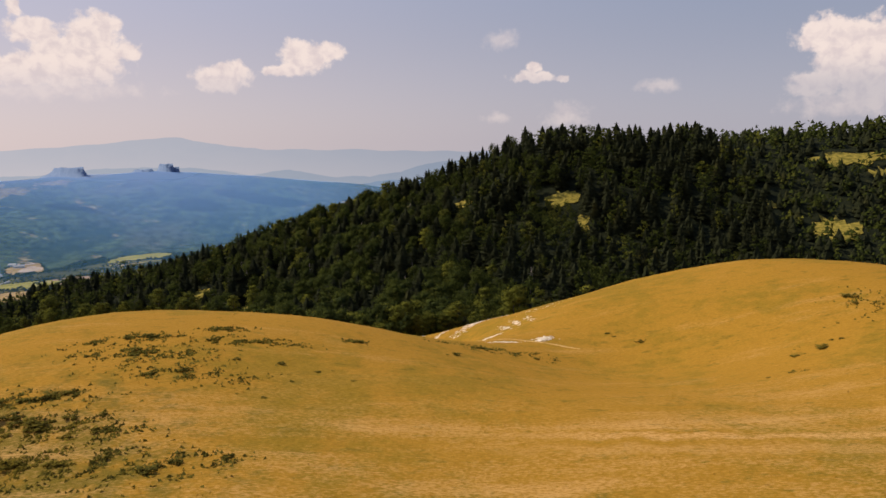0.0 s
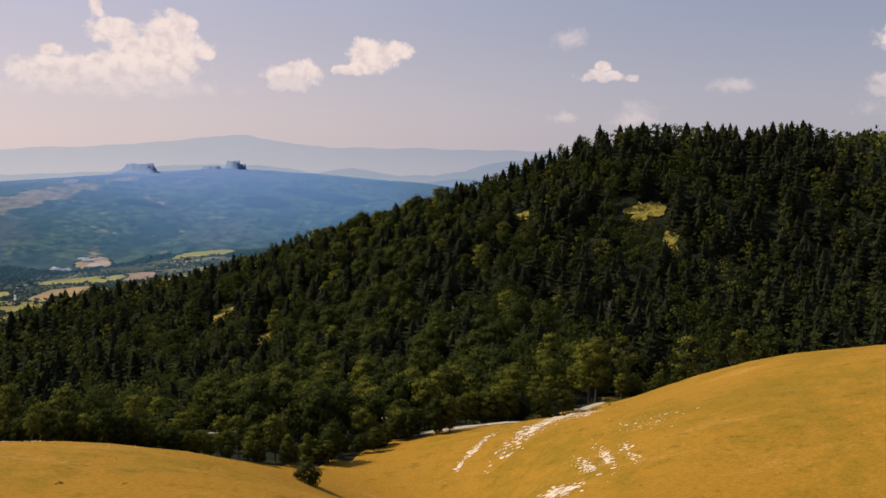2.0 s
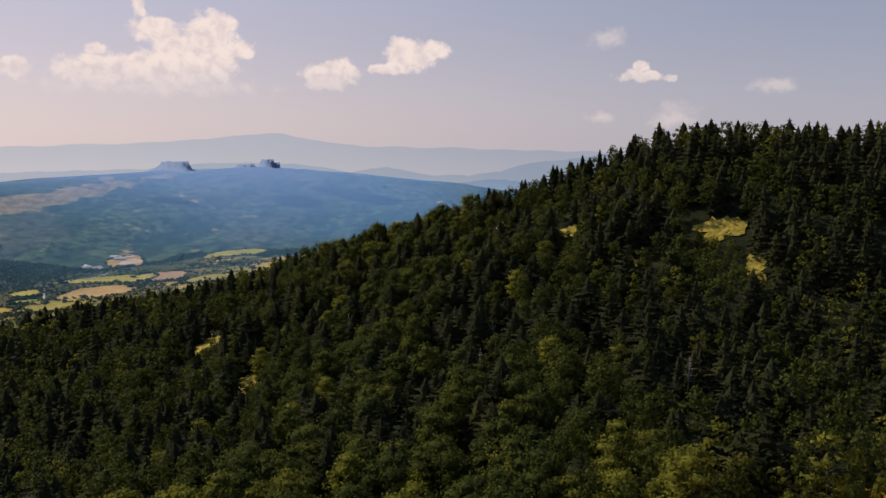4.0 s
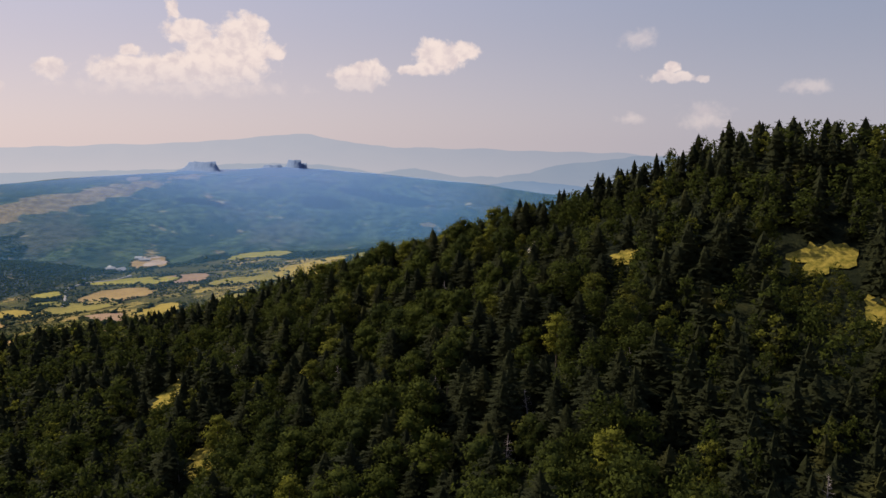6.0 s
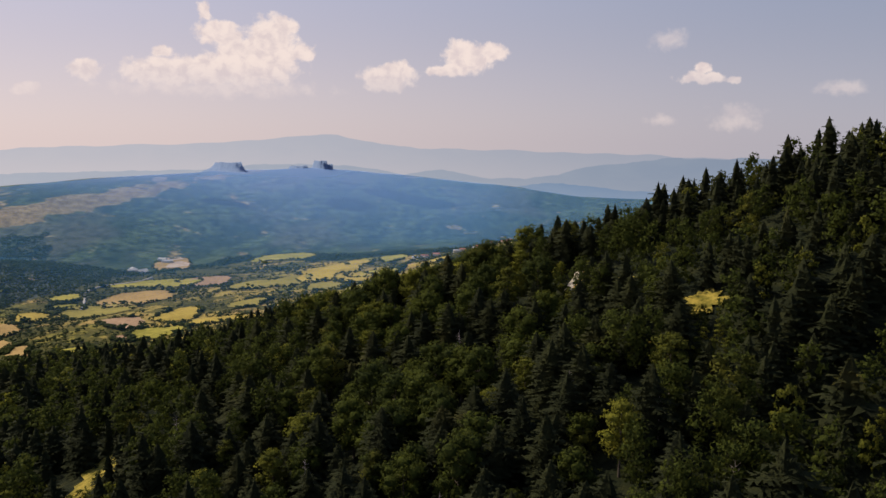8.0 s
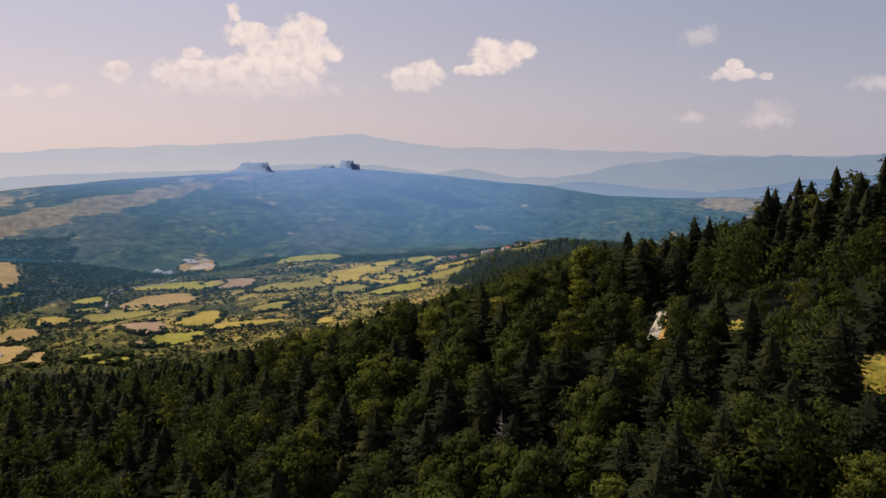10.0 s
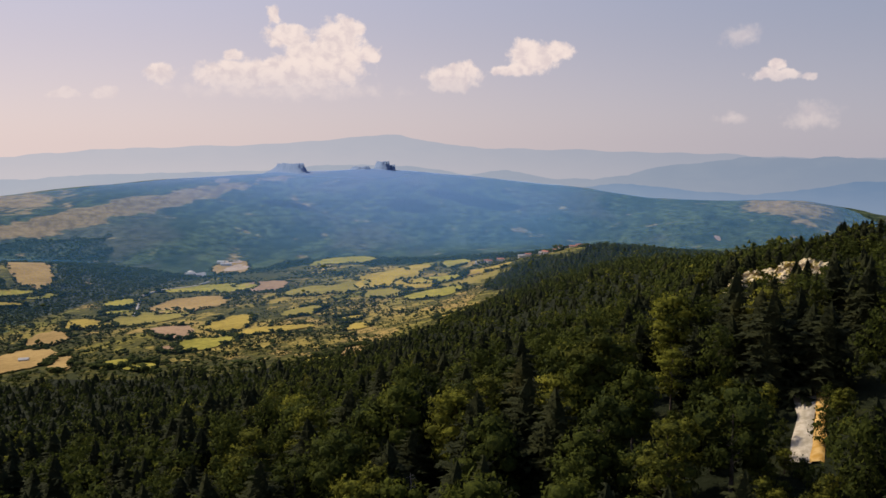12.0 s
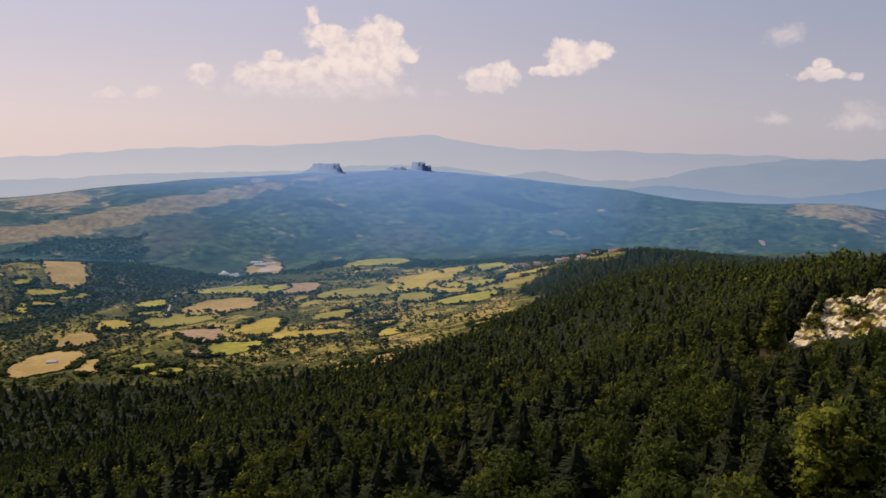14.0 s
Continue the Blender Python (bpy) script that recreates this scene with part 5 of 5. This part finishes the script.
valley_road_mat = surface("valley_road", lambda n, p: n.mix(n.noise(p, 0.2), rgb(0.36, 0.30, 0.23), rgb(0.46, 0.40, 0.32)), 0.9)
ribbon("road", [(-1100, 1730), (-1135, 1790), (-1180, 1860), (-1205, 1890), (-1212, 2003), (-1200, 2090), (-1215, 2200)], 6.5, 3.5, valley_road_mat, "pale road winding through the valley fields", "road", 15)

# woods, hedges and single trees among the fields
hedge_rng = np.random.default_rng(55)


def in_field(x, y, grow):
    hit = np.zeros(len(x), bool)
    for px, py, half, deep, turn, _ in FIELDS:
        c, s = math.cos(radians(turn)), math.sin(radians(turn))
        u, w = (x - px) * c + (y - py) * s, -(x - px) * s + (y - py) * c
        hit |= (np.abs(u / (half * grow)) ** 3 + np.abs(w / (deep * grow)) ** 3) < 1
    return hit


def valley_keep(x, y):
    wild = ripple(x, y, 330, 61) + 0.7 * ripple(x, y, 120, 62) + 0.5 * ripple(x, y, 45, 63)
    sparse = 0.16 - 0.7 * step(1700, 1280, y) - 0.35 * step(-1150, -1500, x) - 0.3 * step(-800, -950, x)
    edge = valley_wood(x, y)
    inside = edge & ~valley_wood(x, y - 230) | edge & (y < 2300)
    return (y > wood_end(x) + 20) & (x > -54 - 1.14 * (y - 376)) & ~in_field(x, y, 1.0) & (inside | ~edge & (wild + hedge_rng.normal(0, 0.10, len(x)) > sparse))


vx, vy, _ = wooded(13.5, -2100, 100, 950, 2950, 56, valley_keep)
wx, wy, _ = wooded(12.0, -2100, 100, 1400, 2800, 57, lambda x, y: valley_wood(x, y) & valley_keep(x, y))
vx, vy = np.concatenate([vx, wx]), np.concatenate([vy, wy])
sx, sy, _ = wooded(8.5, -820, -380, 1380, 2040, 58, lambda x, y: (y > wood_end(x) + 15) & ~in_field(x, y, 1.0) & (ripple(x, y, 130, 66) + 0.8 * ripple(x, y, 38, 67) + hedge_rng.normal(0, 0.3, len(x)) > -0.05))
hx_, hy2 = [], []
for *_, edge in FIELDS:
    along = np.concatenate([edge + (np.roll(edge, -1, 0) - edge) * t for t in (0, 0.25, 0.5, 0.75)])
    gate = ripple(along[:, 0], along[:, 1], 110, 65) > -0.3
    along = along[gate] + hedge_rng.normal(0, 2.5, (int(gate.sum()), 2))
    hx_.append(along[:, 0])
    hy2.append(along[:, 1])
vx, vy = np.concatenate([vx] + hx_ + [sx]), np.concatenate([vy] + hy2 + [sy])
v_size = hedge_rng.lognormal(-0.12, 0.28, len(vx))
v_size[len(vx) - len(sx):] *= 0.5
v_places = np.stack([vx, vy, ground(vx, vy) - 0.5, v_size, hedge_rng.uniform(0, 6.28, len(vx)), hedge_rng.choice(3, len(vx))], 1)
bush_templates = [(*(lambda t: (t[0] * (1.5, 1.5, 0.80), t[1], t[2]))(far_tree("bush", 60 + k)), 0) for k in range(3)]
stand("valley_trees", [beech_wood_mat], bush_templates, v_places, "dark hedges and small woods between the fields")

# ---- houses and quarry of the valley ----
plaster_mat = surface("pale_plaster", lambda n, p: n.mix(n.noise(p, 0.3), rgb(0.52, 0.44, 0.36), rgb(0.66, 0.58, 0.48)), 0.9)
tile_mat = surface("red_roof_tiles", lambda n, p: n.mix(n.noise(p, 0.5), rgb(0.30, 0.11, 0.07), rgb(0.42, 0.18, 0.11)), 0.9)
grey_roof_mat = surface("grey_shed_roof", lambda n, p: n.mix(n.noise(p, 0.2), rgb(0.32, 0.29, 0.26), rgb(0.46, 0.42, 0.38)), 0.7)
pane_mat = surface("dark_panes", lambda n, p: n.mix(n.noise(p, 0.5), rgb(0.02, 0.025, 0.03), rgb(0.05, 0.055, 0.06)), 0.3)


def box(bm, x0, y0, z0, x1, y1, z1):
    m = Matrix.Translation(((x0 + x1) / 2, (y0 + y1) / 2, (z0 + z1) / 2)) @ Matrix.Diagonal((x1 - x0, y1 - y0, z1 - z0, 1))
    bmesh.ops.create_cube(bm, size=1, matrix=m)


def part(name, bm, mat, parent, label=""):
    me = bpy.data.meshes.new(name)
    bm.to_mesh(me)
    bm.free()
    me.materials.append(mat)
    ob = new(name, me)
    ob.parent = parent
    return tagged(ob, label)


def house(x, y, long, wide, high, turn, roof, label, category="house"):
    """A plain gabled building with a few windows."""
    thing = tagged(new("house" if category == "house" else "shed"), label, category, "buildings of the valley")
    thing.matrix_basis = pose(x, y, float(ground(x, y)) - 0.5, 0, 0, turn)
    bm = bmesh.new()
    box(bm, -long / 2, -wide / 2, -1.5, long / 2, wide / 2, high)
    part("wall", bm, plaster_mat, thing)
    bm = bmesh.new()
    e, r = 0.6, wide * 0.26
    v = [bm.verts.new(p) for p in [(-long / 2 - e, -wide / 2 - e, high - 0.1), (long / 2 + e, -wide / 2 - e, high - 0.1), (long / 2 + e, wide / 2 + e, high - 0.1), (-long / 2 - e, wide / 2 + e, high - 0.1), (-long / 2 - e, 0, high + r), (long / 2 + e, 0, high + r)]]
    for f in ((0, 1, 5, 4), (2, 3, 4, 5), (1, 2, 5), (3, 0, 4), (3, 2, 1, 0)):
        bm.faces.new([v[i] for i in f])
    part("roof", bm, roof, thing)
    for k in range(max(2, int(long / 4))):
        bm = bmesh.new()
        wx = -long / 2 + (k + 0.5) * long / max(2, int(long / 4))
        box(bm, wx - 0.6, -wide / 2 - 0.06, high * 0.45, wx + 0.6, -wide / 2 + 0.05, high * 0.45 + 1.4)
        part("window", bm, pane_mat, thing)
    return thing


quarry_mat = field_surface("white_quarry", rgb(0.34, 0.24, 0.16), rgb(0.50, 0.38, 0.27))


def bare(cx, cy, half, deep, turn, mat, label):
    """Open bare ground on the wooded heights."""
    me, _ = patch_mesh("bare_ground", cx, cy, half, deep, turn, int(abs(cx + cy)), 2.5, mat, 0.07)
    return tagged(new("bare_ground", me), label, "bare ground", "open patches on the heights", "structure")


bare(-1400, 2640, 34, 40, 30, quarry_mat, "white quarry floor at the foot of the plateau")
bare(-1330, 2540, 30, 60, 20, quarry_mat, "white quarry floor at the foot of the plateau")
scar_mat = field_surface("pink_earth", rgb(0.30, 0.19, 0.13), rgb(0.44, 0.29, 0.20))
heath = field_surface("dry_heath", rgb(0.16, 0.125, 0.075), rgb(0.30, 0.225, 0.14))
bare(148, 3490, 9, 20, 20, scar_mat, "bare earth scar in the far woods")
bare(-1990, 3560, 30, 90, 25, heath, "pale bare patch below the table rock")
for k, (hx0, hy0, roof) in enumerate([(-322, 2452, tile_mat), (-300, 2462, tile_mat), (-275, 2458, tile_mat), (-262, 2470, tile_mat), (-240, 2455, tile_mat), (-345, 2440, tile_mat), (-360, 2470, grey_roof_mat),
                                      (-400, 2487, tile_mat), (-420, 2500, grey_roof_mat), (-496, 2430, tile_mat), (-531, 2446, grey_roof_mat), (-470, 2455, tile_mat), (-515, 2480, tile_mat), (-310, 2490, tile_mat)]):
    house(hx0, hy0, 14 + 3 * (k % 3), 10, 6 + 2 * (k % 2), 20 * (k % 5) - 30, roof, "pale plastered village house with red tiled roof" if roof is tile_mat else "pale village building with grey roof")
for k, (hx0, hy0) in enumerate([(-1420, 2600), (-1385, 2570), (-1345, 2310), (-1322, 2322), (-1300, 2298), (-1362, 2338)]):
    house(hx0, hy0, 26 + 8 * (k % 2), 15, 7, 25 * k, grey_roof_mat, "long pale industrial shed beside the quarry", "shed")
house(-1000, 1330, 14, 9, 5, 30, grey_roof_mat, "small farm building on the stubble field")


# ---- hut and fallen branch at the meadow's edge ----
white_roof_mat = surface("white_sheet_roof", lambda n, p: n.mix(n.ramp(n.noise(p, 2.0, 5.0, 0.7), 0.4, 0.7), rgb(0.62, 0.52, 0.48), rgb(0.72, 0.64, 0.60)), 0.6)
board_mat = surface("weathered_boards", lambda n, p: n.mix(n.noise(n.vmath("MULTIPLY", p, (6, 6, 0.5)), 2.0), rgb(0.10, 0.075, 0.05), rgb(0.24, 0.19, 0.14)), 0.9)


def hut(x, y, long, wide, high, turn):
    """A small boarded hut with a pitched sheet roof."""
    thing = tagged(new("hut"), "small boarded hut with pale sheet roof among pines", "hut")
    thing.matrix_basis = pose(x, y, float(ground(x, y)) - 0.2, 0, 0, turn)
    bm = bmesh.new()
    box(bm, -long / 2, -wide / 2, -0.5, long / 2, wide / 2, high)
    for sx in (-1, 1):
        bm.faces.new([bm.verts.new((sx * long / 2, q, z)) for q, z in ((-wide / 2, high), (wide / 2, high), (0, high + wide * 0.42))])
    part("wall", bm, board_mat, thing)
    for side in (-1, 1):
        bm = bmesh.new()
        rise, run = wide * 0.42, wide / 2
        box(bm, -long / 2 - 0.25, 0, 0, long / 2 + 0.25, math.hypot(rise, run) + 0.3, 0.06)
        bmesh.ops.transform(bm, matrix=Matrix.Translation((0, 0, high + rise + 0.02)) @ Matrix.Rotation(math.pi if side < 0 else 0, 4, "Z") @ Matrix.Rotation(-math.atan2(rise, run), 4, "X"), verts=bm.verts)
        part("roof_slope", bm, white_roof_mat, thing, "pale sheet roof slope")
    bm = bmesh.new()
    box(bm, -0.45, -wide / 2 - 0.05, 0.0, 0.45, -wide / 2 + 0.02, 1.85)
    part("door", bm, bark_mat, thing, "dark plank door")


hut(-28, 216.5, 3.8, 3.4, 2.2, 12)


def fallen_branch(x, y, long, turn):
    """A bleached branch that arches over the grass."""
    t = np.linspace(0, 1, 9)
    a = np.arange(6) * math.pi / 3
    rings = []
    for q in t:
        c = np.array([(q - 0.5) * long, 0.12 * math.sin(q * 5), 0.15 + 0.55 * math.sin(math.pi * min(1.0, q * 1.1))])
        r = 0.09 * (1.1 - 0.8 * q)
        rings.append(np.stack([c[0] + 0 * a, c[1] + np.cos(a) * r, c[2] + np.sin(a) * r], 1))
    f = [(k * 6 + i, k * 6 + (i + 1) % 6, (k + 1) * 6 + (i + 1) % 6, (k + 1) * 6 + i) for k in range(8) for i in range(6)]
    ob = tagged(new("fallen_branch", mesh_of("fallen_branch", np.concatenate(rings), f, [pale_mat], None, True)), "bleached bare branch lying on the meadow's edge", "branch")
    ob.matrix_basis = pose(x, y, float(ground(x, y)) - 0.05, 0, 0, turn)


fallen_branch(43, 199, 2.6, -15)
